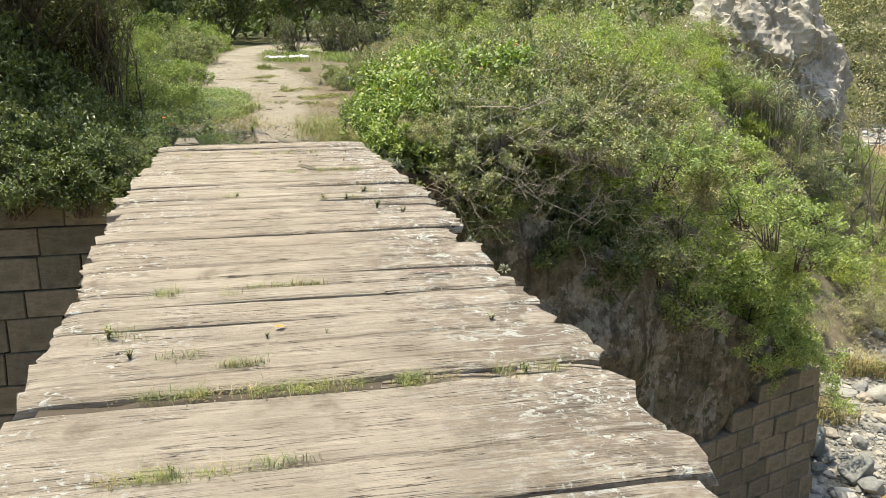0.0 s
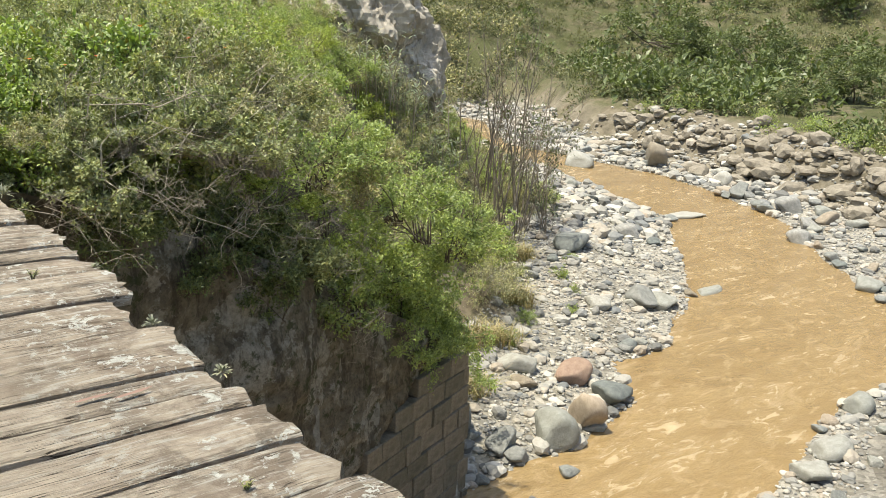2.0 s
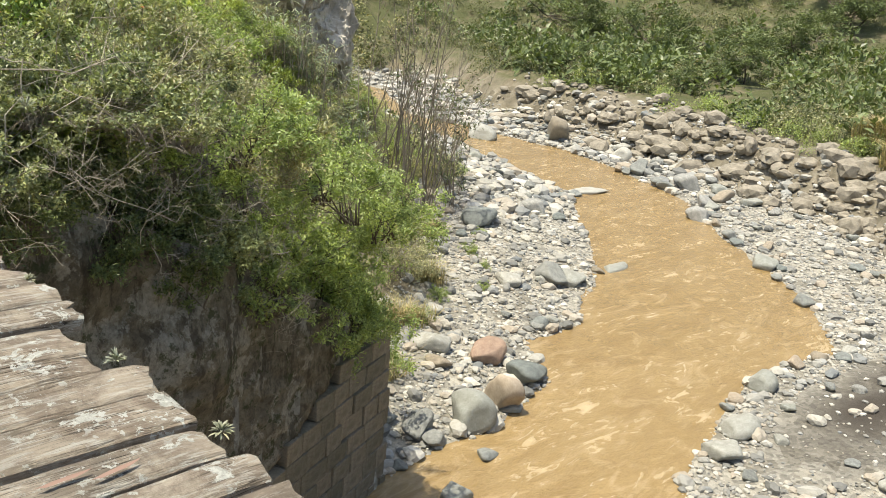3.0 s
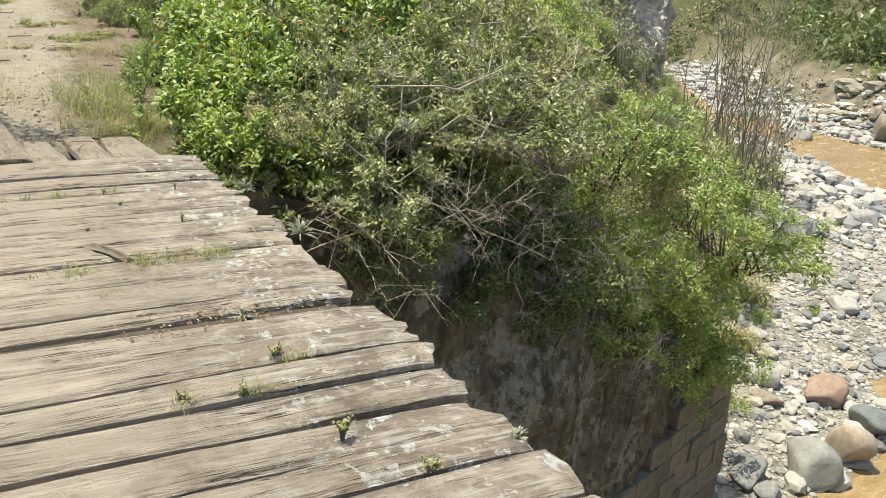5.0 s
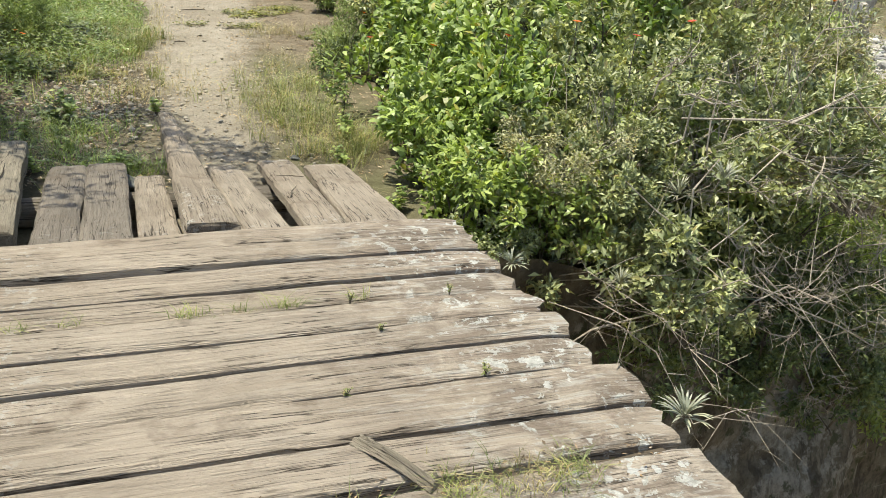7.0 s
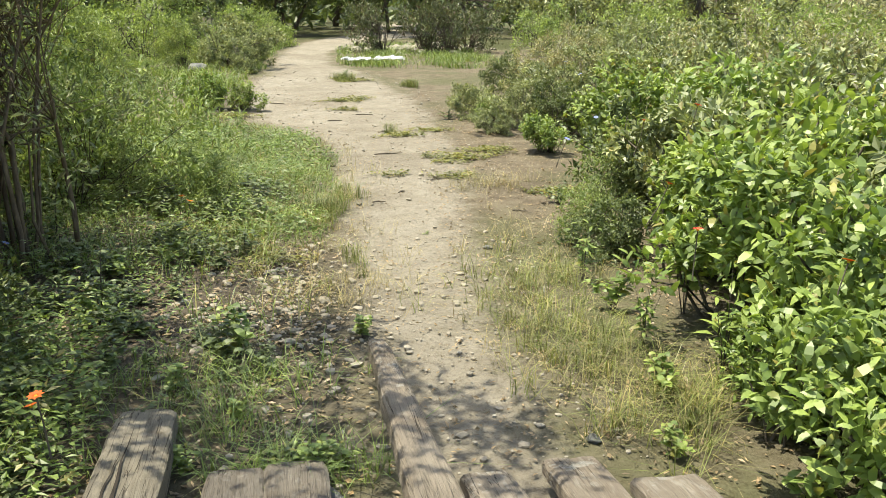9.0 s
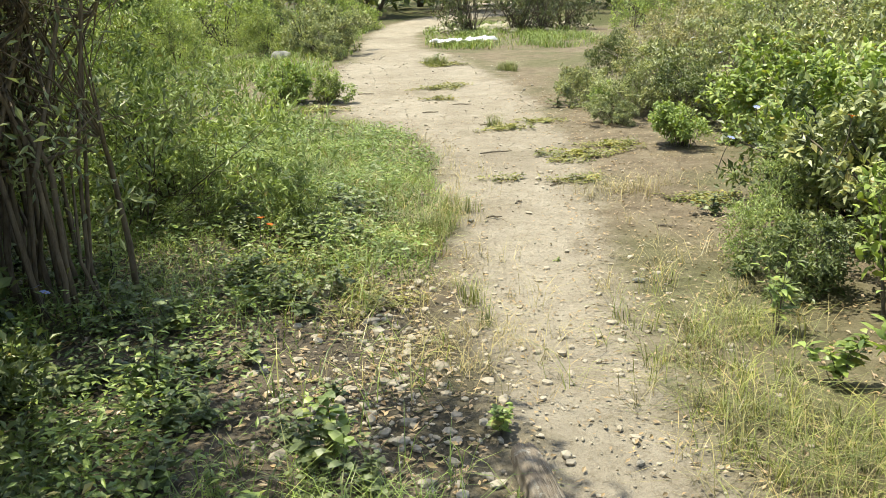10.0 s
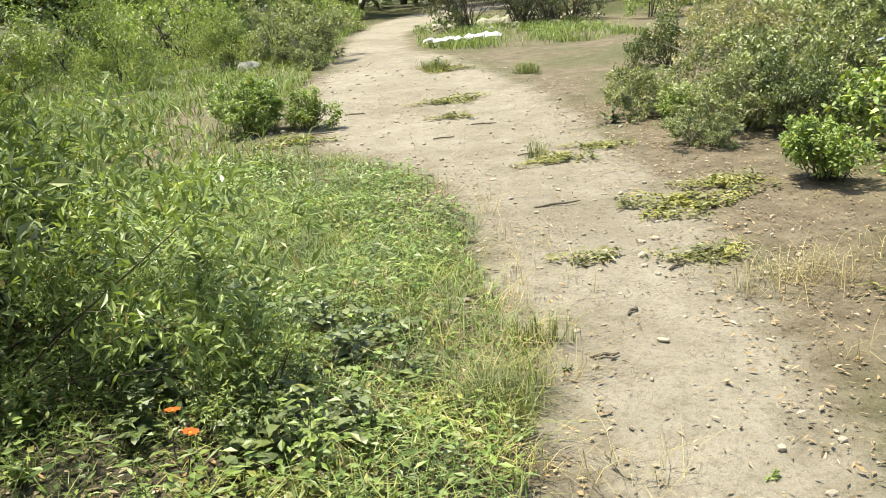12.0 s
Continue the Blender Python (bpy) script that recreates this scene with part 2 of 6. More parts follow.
def water_material():
    m = Nodes("muddy_water", 0.16, 0.5)
    turned = m.t.nodes.new("ShaderNodeMapping")
    turned.inputs["Rotation"].default_value, turned.inputs["Scale"].default_value = (0, 0, radians(-48)), (0.55, 1.5, 1)
    m.t.links.new(m.coords.outputs["Object"], turned.inputs["Vector"])
    v = turned.outputs["Vector"]
    flow = m.noise(0.55, 5, 0.6, v, 1.2)
    streak = m.noise(1.7, 7, 0.65, v, 1.4)
    c = m.mix(m.step(flow, 0.35, 0.65), (0.245, 0.163, 0.068), (0.30, 0.207, 0.093))
    # broad pale patches paint the ripples' reflections into the water colour
    c = m.mix(m.math("MULTIPLY", m.step(m.noise(0.9, 4, 0.6, v, 2.2), 0.52, 0.7), 0.7), c, (0.40, 0.295, 0.16))
    foam = m.math("MULTIPLY", m.step(streak, 0.54, 0.68), m.step(flow, 0.47, 0.62))
    c = m.mix(m.math("MULTIPLY", foam, 0.6), c, (0.56, 0.45, 0.29))
    m.bump(m.math("ADD", streak, m.math("MULTIPLY", m.noise(7, 4, 0.6, v, 1.0), 0.5)), 0.7, 0.12)
    return m.done(c, rough=m.mix(foam, (0.16, 0.16, 0.16), (0.6, 0.6, 0.6)))


def bark_material(name, dark, light):
    m = Nodes(name, 0.9, 0.2)
    g = m.noise(12, 5, 0.65, m.stretch((3, 3, 0.7)))
    m.bump(g, 0.6, 0.01)
    return m.done(m.ramp(g, [(0.3, dark), (0.7, light)]))


WOOD = plank_material("weathered_plank", (0.50, 0.43, 0.338), (0.375, 0.318, 0.244), 1.0)
# darker copy of the plank wood, with shade put into its colour
WOOD_DARK = plank_material("shaded_plank", (0.27, 0.24, 0.195), (0.19, 0.168, 0.138), 0.15)
WOOD_RAMP = plank_material("ramp_plank", (0.40, 0.345, 0.27), (0.295, 0.25, 0.192), 0.4)
WOOD_TIE = plank_material("cracked_tie", (0.33, 0.293, 0.222), (0.225, 0.198, 0.148), 0.1)
STONE = stone_material("cut_stone", (0.18, 0.152, 0.112), (0.36, 0.307, 0.23), 5, 0.35)
RUBBLE = rubble_material("rough_masonry")
CLIFF = stone_material("grey_cliff", (0.27, 0.24, 0.195), (0.55, 0.505, 0.43), 1.4, 0.2, False)
BOULDER_GREY = stone_material("grey_boulder", (0.20, 0.197, 0.182), (0.40, 0.39, 0.355), 3)
BOULDER_WARM = stone_material("warm_boulder", (0.31, 0.25, 0.185), (0.48, 0.40, 0.31), 3)
BOULDER_PALE = stone_material("pale_boulder", (0.33, 0.31, 0.265), (0.50, 0.485, 0.435), 3)
BOULDER_BLUE = stone_material("blue_grey_boulder", (0.18, 0.186, 0.176), (0.33, 0.34, 0.315), 3)
BOULDER_RED = stone_material("reddish_boulder", (0.31, 0.20, 0.145), (0.45, 0.32, 0.24), 3)
PEBBLE = pebble_material("river_pebble")
BANK_ROCK = stone_material("bank_rock", (0.16, 0.14, 0.105), (0.35, 0.31, 0.245), 2.5, 0.0, False)
PATH_PEBBLE = pebble_material("path_pebble", True)
GROUND = ground_material()
WATER = water_material()
BARK = bark_material("grey_bark", (0.06, 0.05, 0.038), (0.17, 0.145, 0.11))
TWIG = bark_material("dead_twig", (0.22, 0.19, 0.145), (0.46, 0.41, 0.33))
LEAF_BUSH = leaf_material("shrub_leaf", (0.066, 0.092, 0.04), (0.36, 0.395, 0.205), (0.20, 0.17, 0.06))
LEAF_BRIGHT = leaf_material("bright_leaf", (0.105, 0.17, 0.036), (0.28, 0.365, 0.10), (0.26, 0.23, 0.06), thin=0.42)
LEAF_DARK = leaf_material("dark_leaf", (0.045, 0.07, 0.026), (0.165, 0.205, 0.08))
LEAF_OLIVE = leaf_material("olive_leaf", (0.14, 0.145, 0.078), (0.42, 0.42, 0.25), (0.24, 0.19, 0.10), old_share=0.15)
LEAF_PURPLE = leaf_material("dull_leaf", (0.055, 0.07, 0.036), (0.16, 0.185, 0.10), (0.11, 0.07, 0.05), old_share=0.15)
LEAF_BANK = leaf_material("bank_leaf", (0.115, 0.16, 0.058), (0.35, 0.43, 0.175), (0.26, 0.24, 0.11), thin=0.6, old_share=0.03)
LEAF_MID = leaf_material("mid_green_leaf", (0.11, 0.16, 0.05), (0.33, 0.40, 0.155), (0.24, 0.2, 0.07), thin=0.4)
LEAF_LIME = leaf_material("lime_leaf", (0.2, 0.265, 0.05), (0.40, 0.46, 0.12), thin=0.42)
GRASS = leaf_material("grass_blade", (0.11, 0.15, 0.038), (0.245, 0.275, 0.09), (0.36, 0.31, 0.15), old_share=0.2, thin=0.3)
MEADOW = leaf_material("meadow_blade", (0.10, 0.16, 0.035), (0.24, 0.31, 0.085), (0.34, 0.31, 0.14), old_share=0.10, thin=0.35)
HERB = leaf_material("herb_leaf", (0.08, 0.135, 0.03), (0.22, 0.30, 0.08), (0.3, 0.27, 0.1), thin=0.35)
SCRUB = leaf_material("scrub_leaf", (0.055, 0.068, 0.028), (0.16, 0.175, 0.085), (0.2, 0.17, 0.09))
DRY_GRASS = leaf_material("dry_grass_blade", (0.20, 0.18, 0.075), (0.40, 0.35, 0.18), (0.30, 0.22, 0.11), old_share=0.2, thin=0.2)
CREEPER = leaf_material("creeper_leaf", (0.10, 0.125, 0.03), (0.235, 0.245, 0.075), (0.30, 0.25, 0.10), old_share=0.12)
DECK_LITTER = leaf_material("crumbled_bark", (0.08, 0.056, 0.034), (0.24, 0.17, 0.10), thin=0.05)
LITTER = leaf_material("dead_leaf", (0.13, 0.09, 0.05), (0.33, 0.25, 0.15), thin=0.1)
CANE = leaf_material("cane_blade", (0.11, 0.15, 0.085), (0.24, 0.29, 0.18), (0.38, 0.34, 0.2), old_share=0.12)
AIR_PLANT = leaf_material("air_plant_blade", (0.17, 0.19, 0.13), (0.30, 0.31, 0.23), thin=0.1)


def plain(name, colour, rough=0.6, thin=0.0):
    m = Nodes(name, rough, 0.3)
    n = m.noise(20, 3)
    return m.done(m.mix(n, tuple(v * 0.75 for v in colour), colour), thin=thin)


ORANGE = plain("orange_petal", (0.75, 0.16, 0.03), thin=0.3)
RED = plain("red_petal", (0.70, 0.08, 0.045), thin=0.3)
BLUE = plain("pale_blue_petal", (0.34, 0.40, 0.75), thin=0.3)
YELLOW = plain("yellow_petal", (0.75, 0.55, 0.05), thin=0.3)
PLASTIC = plain("white_plastic", (0.82, 0.82, 0.80), 0.35)
PAINT_RED = plain("faded_red_paint", (0.27, 0.17, 0.13))


# ---- building helpers ----
rng = np.random.default_rng(7)


def mesh_object(name, verts, faces, material, parent=None, label="", smooth=False):
    me = bpy.data.meshes.new(name)
    me.from_pydata([tuple(v) for v in verts] if not isinstance(verts, np.ndarray) else verts.tolist(), [], faces if isinstance(faces, list) else faces.tolist())
    me.materials.append(material)
    if smooth:
        me.shade_smooth()
    ob = new(name, me)
    if parent is not None:
        ob.parent = parent
    return tagged(ob, label)


def part(name, bm, material, parent, label="", smooth=False):
    me = bpy.data.meshes.new(name)
    bm.to_mesh(me)
    bm.free()
    me.materials.append(material)
    if smooth:
        me.shade_smooth()
    ob = new(name, me)
    if parent is not None:
        ob.parent = parent
    return tagged(ob, label)


def thing(name, label, category, group="", m=None):
    ob = new(name)
    ob.empty_display_size = 0.2
    if m is not None:
        ob.matrix_basis = m
    return tagged(ob, label, category, group)


def smooth_noise(p, s, seed=0.0):
    return noise.noise(Vector((p[0] * s + seed, p[1] * s + seed * 0.7, (p[2] if len(p) > 2 else 0) * s - seed)))


def tube(verts, faces, pts, radii, sides=6):
    """Adds a tapering tube along pts to the lists verts and faces."""
    start = len(verts)
    n = len(pts)
    for i in range(n):
        p = Vector(pts[i])
        d = (Vector(pts[min(i + 1, n - 1)]) - Vector(pts[max(i - 1, 0)])).normalized()
        a = d.orthogonal().normalized()
        b = d.cross(a)
        for k in range(sides):
            w = 2 * math.pi * k / sides
            verts.append(tuple(p + (a * math.cos(w) + b * math.sin(w)) * radii[i]))
    for i in range(n - 1):
        for k in range(sides):
            k2 = (k + 1) % sides
            faces.append((start + i * sides + k, start + i * sides + k2, start + (i + 1) * sides + k2, start + (i + 1) * sides + k))
    faces.append(tuple(start + k for k in reversed(range(sides))))
    faces.append(tuple(start + (n - 1) * sides + k for k in range(sides)))


def unit(v):
    return v / np.maximum(np.linalg.norm(v, axis=-1, keepdims=True), 1e-6)


def leaves(pos, along, up, length, width, fold=0.25, droop=0.0, long_shape=False):
    """Leaf blades folded along the midrib: arrays of corners and of faces."""
    n = len(pos)
    along = unit(along)
    side = unit(np.cross(along, up))
    nor = np.cross(side, along)
    length, width = np.broadcast_to(length, n)[:, None], np.broadcast_to(width, n)[:, None]
    if not long_shape:
        base, tip = pos, pos + along * length - nor * length * droop
        mid = pos + along * length * 0.45 + nor * 0.0
        l = mid - side * width * 0.5 + nor * width * fold
        r = mid + side * width * 0.5 + nor * width * fold
        v = np.stack([base, l, tip, r], 1).reshape(-1, 3)
        i = np.arange(n)[:, None] * 4
        f = np.concatenate([i + np.array([[0, 2, 1]]), i + np.array([[0, 3, 2]])])
        return v, f
    p1 = pos + along * length * 0.35
    p2 = pos + along * length * 0.72 - nor * length * droop * 0.35
    tip = pos + along * length - nor * length * droop
    rows = [pos, p1 - side * width * 0.45 + nor * width * fold, p2 - side * width * 0.38 + nor * width * fold * 0.6, tip, p2 + side * width * 0.38 + nor * width * fold * 0.6, p1 + side * width * 0.45 + nor * width * fold]
    v = np.stack(rows, 1).reshape(-1, 3)
    i = np.arange(n)[:, None] * 6
    f = np.concatenate([i + np.array([q]) for q in ([0, 5, 1], [1, 5, 4], [1, 4, 2], [2, 4, 3])])
    return v, f


def blades(pos, lean, height, width, curl=0.5):
    """Grass blades of two bent stretches that come to a point."""
    n = len(pos)
    lean = unit(np.concatenate([lean[:, :2], np.zeros((n, 1))], 1)) * np.linalg.norm(lean[:, :2], axis=1)[:, None]
    side = unit(np.stack([-lean[:, 1], lean[:, 0], np.zeros(n)], 1)) * np.broadcast_to(width, n)[:, None] * 0.5
    h = np.broadcast_to(height, n)[:, None]
    up = np.array([[0, 0, 1.0]])
    m = pos + (up * 0.6 + lean * 0.35) * h
    t = pos + (up * (0.95 - curl * 0.25) + lean * (0.7 + curl)) * h
    v = np.stack([pos - side, pos + side, m - side * 0.75, m + side * 0.75, t], 1).reshape(-1, 3)
    i = np.arange(n)[:, None] * 5
    f4 = np.concatenate([i + np.array([q]) for q in ([0, 1, 3], [0, 3, 2], [2, 3, 4])])
    return v, f4


def lobes_cloud(r, lobes, clumps, per, spread, hollow=0.55):
    """Places of leaves, in clumps round small boughs on uneven lobes, and the way out of the bough at each."""
    lobes = np.array(lobes, float)
    weight = lobes[:, 3] * lobes[:, 3]
    n = 8 + clumps // 7
    k = r.choice(len(lobes), n, p=weight / weight.sum())
    d = unit(r.normal(size=(n, 3)))
    rad = (hollow + (1 - hollow) * r.random(n) ** 0.5) * r.uniform(0.82, 1.12, n)
    rad = np.where(r.random(n) < 0.12, rad * r.uniform(1.1, 1.4, n), rad)
    bough = lobes[k, :3] + d * (rad * lobes[k, 3])[:, None] * np.array([1, 1, 0.85])
    size = lobes[k, 3] * r.uniform(0.2, 0.42, n)
    j = r.integers(0, n, clumps)
    e = unit(r.normal(size=(clumps, 3)) + d[j] * 0.8 + np.array([0, 0, 0.3]))
    c = bough[j] + e * (size[j] * r.uniform(0.5, 1.1, clumps))[:, None] * np.array([1.1, 1.1, 0.8])
    keep = c[:, 2] > 0.04
    c, e = c[keep], e[keep]
    p = np.repeat(c, per, 0) + r.normal(size=(len(c) * per, 3)) * spread * 0.8
    return p, np.repeat(e, per, 0), c


def make_bush(name, label, category, r, lobes, clumps, per, leaf, size, slim, spread=0.09, twigs=26, bark=None, thick=0.016, hollow=0.5, long_shape=False, group=""):
    """A shrub: stems from one root, and a crown of folded leaves in clumps."""
    ob = thing(name, label, category, group)
    p, d, c = lobes_cloud(r, lobes, clumps, per, spread, hollow)
    along = unit(d * 0.7 + r.normal(size=p.shape) * 0.75 + np.array([0, 0, 0.15]))
    up = unit(np.array([0, 0, 1.0]) + d * 0.45 + r.normal(size=p.shape) * 0.38)
    ln = size * r.uniform(0.6, 1.25, len(p))
    v, f = leaves(p, along, up, ln, ln * slim, 0.2, 0.12, long_shape)
    mesh_object("foliage", v, f, leaf, ob)
    verts, faces = [], []
    ends = c[r.choice(len(c), min(twigs, len(c)), replace=False)]
    for e in ends:
        root = np.array([r.normal() * 0.1, r.normal() * 0.1, -0.12])
        mid = root * 0.5 + e * 0.5 + r.normal(size=3) * 0.1 + np.array([-e[0] * 0.12, -e[1] * 0.12, 0.05])
        q = e * 0.8 + mid * 0.2 + r.normal(size=3) * 0.05
        tube(verts, faces, [root, root * 0.6 + mid * 0.4, mid, q, e], [thick, thick * 0.85, thick * 0.65, thick * 0.4, thick * 0.15], 5)
    mesh_object("branching", verts, faces, bark or BARK, ob, smooth=True)
    return ob


def place(proto, x, y, z, turn=0.0, size=1.0, tilt=0.0, tall=1.0, label=""):
    m = pose(x, y, z, tilt, 0, turn)
    ob = copy_thing(proto, m)
    ob.scale = (size, size, size * tall)
    if label:
        tagged(ob, label)
    return ob


# ---- the lie of the land ----
RIVER = [(-60, 3.0), (-25, 2.0), (-8, 1.5), (4, 2.5), (10, 6.5), (16.5, 11.0), (19.0, 11.65), (22.5, 12.6), (24.5, 12.6), (27.2, 11.9), (31.5, 14.9), (33.3, 17.4), (36.2, 21.0), (40.5, 25.3), (43.0, 30.9), (44.6, 35.8), (44.2, 42.5), (43.5, 49.0), (47, 55), (50, 60), (48.5, 61), (44, 56), (40.4, 47.5), (38.2, 37.5), (36.6, 32.2), (35.6, 28.9), (32.1, 26.0), (28.6, 22.5), (25.3, 20.0), (23.8, 19.5), (21.6, 18.0), (19.3, 18.2), (17.7, 16.0), (14.6, 15.2), (12.7, 15.3), (10.9, 15.1), (1.3, 11.3), (-7, 11.4), (-25, 12.5), (-60, 16)]
VALLEY = [(-60, 1.0), (-20, -1.0), (-4, -2.2), (4, -2.2), (12, -1.0), (24, 3.0), (33, 8.5), (39.5, 14.5), (43, 19.5), (45, 25), (46.5, 31), (47.6, 36), (48, 43), (49.5, 50), (54, 57), (56, 61), (53, 65), (47, 62), (40.5, 55), (36.5, 47), (34.5, 39), (31.5, 32.7), (26.4, 29.6), (22, 25.6), (18.5, 21.7), (16.3, 20.7), (13.5, 18.6), (11.1, 15.25), (6.2, 13.3), (1.3, 11.6), (-7, 11.7), (-25, 13.5), (-60, 18)]
WATER_LEVEL = -8.72


def polygon_distance(x, y, poly):
    """Distance to a polygon's edge, above nought outside it."""
    d = np.full(x.shape, 1e9)
    inside = np.zeros(x.shape, bool)
    n = len(poly)
    for i in range(n):
        (ax, ay), (bx, by) = poly[i], poly[(i + 1) % n]
        ux, uy = bx - ax, by - ay
        t = np.clip(((x - ax) * ux + (y - ay) * uy) / (ux * ux + uy * uy), 0, 1)
        d = np.minimum(d, np.hypot(x - ax - t * ux, y - ay - t * uy))
        cross = ((ay > y) != (by > y)) & (x < ux * (y - ay) / (uy if uy else 1e-9) + ax)
        inside ^= cross
    return np.where(inside, -d, d)


def waves(x, y, s, seed=0):
    r = np.random.default_rng(seed)
    out = 0
    for k in range(7):
        a, ph, f = r.uniform(0, 6.283), r.uniform(0, 6.283), s * r.uniform(0.6, 2.2)
        out = out + np.sin((x * math.cos(a) + y * math.sin(a)) * f + ph + 1.3 * np.sin((x * math.sin(a) - y * math.cos(a)) * f * 0.7 + ph))
    return out / 7


def smooth(t):
    t = np.clip(t, 0, 1)
    return t * t * (3 - 2 * t)


def path_sides(y):
    ys = [11, 13.5, 14.8, 16.6, 17.4, 18.2, 19.5, 21.2, 23.3, 25.5, 29, 32.6, 37, 42, 50]
    left = [-0.1, 0.0, 0.05, 0.05, 0.1, 0.15, 0.15, 0.1, -1.0, -1.2, -0.85, -0.6, -0.4, 0.3, 3.0]
    right = [0.8, 0.75, 0.8, 0.95, 1.1, 1.25, 1.5, 1.6, 1.7, 1.6, 1.3, 0.7, 0.9, 2.6, 7.0]
    return np.interp(y, ys, left), np.interp(y, ys, right)


def height(x, y):
    x, y = np.asarray(x, float), np.asarray(y, float)
    dv, dr = polygon_distance(x, y, VALLEY), polygon_distance(x, y, RIVER)
    bed = WATER_LEVEL + np.where(dr > 0, 0.04 + 0.42 * smooth(dr / 4.5) + 0.10 * waves(x, y, 1.3, 3) * smooth(dr / 1.2), -0.5 * smooth(-dr / 1.5))
    top = np.interp(x, [-7, 1.3, 3.0, 5.0, 8.0, 10.6, 12.5], [-1.0, -0.45, -1.2, -2.2, -3.9, -5.6, -8.2])
    broad = np.interp(x, [-8, 0, 1.5, 4, 8, 12, 20, 40], [2.5, 0.6, 0.8, 2.2, 4.0, 7.0, 8.0, 12.0])
    plain_north = -0.45 + 0.10 * smooth((y - 12.8) / 2) + 0.12 * smooth((y - 17) / 12) + 0.05 * waves(x, y, 0.9, 5) + 0.03 * waves(x, y, 2.3, 6)
    plain_north = plain_north + np.maximum(0, np.hypot(x - 5, y - 30) - 55) * 0.22 * smooth((y - 20) / 40)
    plain_north = plain_north - 5.2 * smooth((x - 21) / 15) * smooth((y - 18) / 8)
    rise = np.clip(dv / broad, 0, 1)
    north = top + (plain_north - top) * (0.35 * rise + 0.65 * smooth(rise)) + 0.35 * waves(x, y, 0.8, 8) * rise * (1 - rise) * 4
    bank = smooth((dv + 0.5 * waves(x, y, 1.6, 33)) / 2.8) * (2.1 + 0.5 * waves(x, y, 0.9, 34)) + 0.18 * waves(x, y, 3.1, 35) * smooth(dv / 0.6) * smooth((5 - dv) / 3)
    far = np.maximum(0, np.hypot(x - 20, y - 20) - 75)
    south_near = smooth((14 - x) / 10)
    east = -8.1 + bank + np.clip(dv, 0, 40) * 0.035 + 0.5 * waves(x, y, 0.35, 9) * smooth(dv / 5) + far * 0.34 + far * 0.10 * waves(x, y, 0.06, 10)
    east = east * (1 - south_near) + south_near * (-8.1 + (7.7 * smooth((dv + 0.2) / np.interp(x, [4, 14], [0.8, 9.0]))))
    is_north = (y > 5) & (x < np.interp(y, [5, 6, 26, 32, 50, 60, 75, 90, 106, 200], [-2, 0, 30, 38, 46, 54, 67, 81, 97, 170]))
    side = np.interp(y, [5, 6, 26, 32, 50, 60, 75, 90, 106, 200], [-2, 0, 30, 38, 46, 54, 67, 81, 97, 170])
    share = smooth((side - x) / np.interp(y, [50, 70], [0.02, 16.0]) + 0.5)
    out = np.where(y > 50, north * share + east * (1 - share), np.where(is_north, north, east))
    return np.where(dv < 0, bed, out)


def bare_shaded_soil(x, y):
    """How bare the soil under the trees beside the path is, and how far humus and painted tree shade darken it, nought
    to one.
    """
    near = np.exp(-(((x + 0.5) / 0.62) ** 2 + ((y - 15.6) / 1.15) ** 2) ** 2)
    # this patch puts the tree's shade into the soil colour, besides the humus
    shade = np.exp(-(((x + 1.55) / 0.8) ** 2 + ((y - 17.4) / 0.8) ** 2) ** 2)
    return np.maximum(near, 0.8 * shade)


def at(x, y):
    return float(height(np.array([x]), np.array([y]))[0])


def axis(lo, hi, fine, edge):
    inner = np.arange(lo, hi + fine * 0.5, fine)
    step, p, far = fine, hi, []
    while p < edge:
        step *= 1.22
        p += step
        far.append(p)
    step, p, near = fine, lo, []
    while p > -edge:
        step *= 1.22
        p -= step
        near.append(p)
    return np.array(near[::-1] + list(inner) + far)


gx, gy = axis(-7, 48, 0.33, 1500), axis(-4, 52, 0.33, 1500)
X, Y = np.meshgrid(gx, gy)
Z = height(X, Y)
nx, ny = len(gx), len(gy)
idx = np.arange(nx * ny).reshape(ny, nx)
quads = np.stack([idx[:-1, :-1], idx[:-1, 1:], idx[1:, 1:], idx[1:, :-1]], -1).reshape(-1, 4)
ground = mesh_object("ground", np.stack([X, Y, Z], -1).reshape(-1, 3), quads, GROUND, smooth=True)
tagged(ground, "brown soil with a pale trodden footpath, gravel bars and slopes", "ground", kind="structure")
pl, pr = path_sides(Y)
on_path = np.clip(np.minimum(X - pl, pr - X) / 0.5 + 0.5, 0, 1) * (Y > 12.3) * (Y < 60)
dv, dr = polygon_distance(X, Y, VALLEY), polygon_distance(X, Y, RIVER)
gravel = np.clip(-dv / 0.6 + 0.6, 0, 1)
slope = np.hypot(np.gradient(Z, gx, axis=1), np.gradient(Z, gy, axis=0))
rocky = np.clip(4.4 - dv, 0, 1) * (dv > -0.5) * (X > 30) * (Y < 6 + 0.66 * X) + np.clip((slope - 0.62) * 2.5, 0, 1) * (np.hypot(X, Y) > 38) * (gravel < 0.5) + np.clip((slope - 0.5) * 2, 0, 1) * (gravel < 0.5) * 0.4
mask = np.stack([on_path, gravel, np.clip(rocky, 0, 1), np.ones_like(Z)], -1).reshape(-1)
ground.data.attributes.new("mask", "FLOAT_COLOR", "POINT").data.foreach_set("color", mask.astype(np.float32))

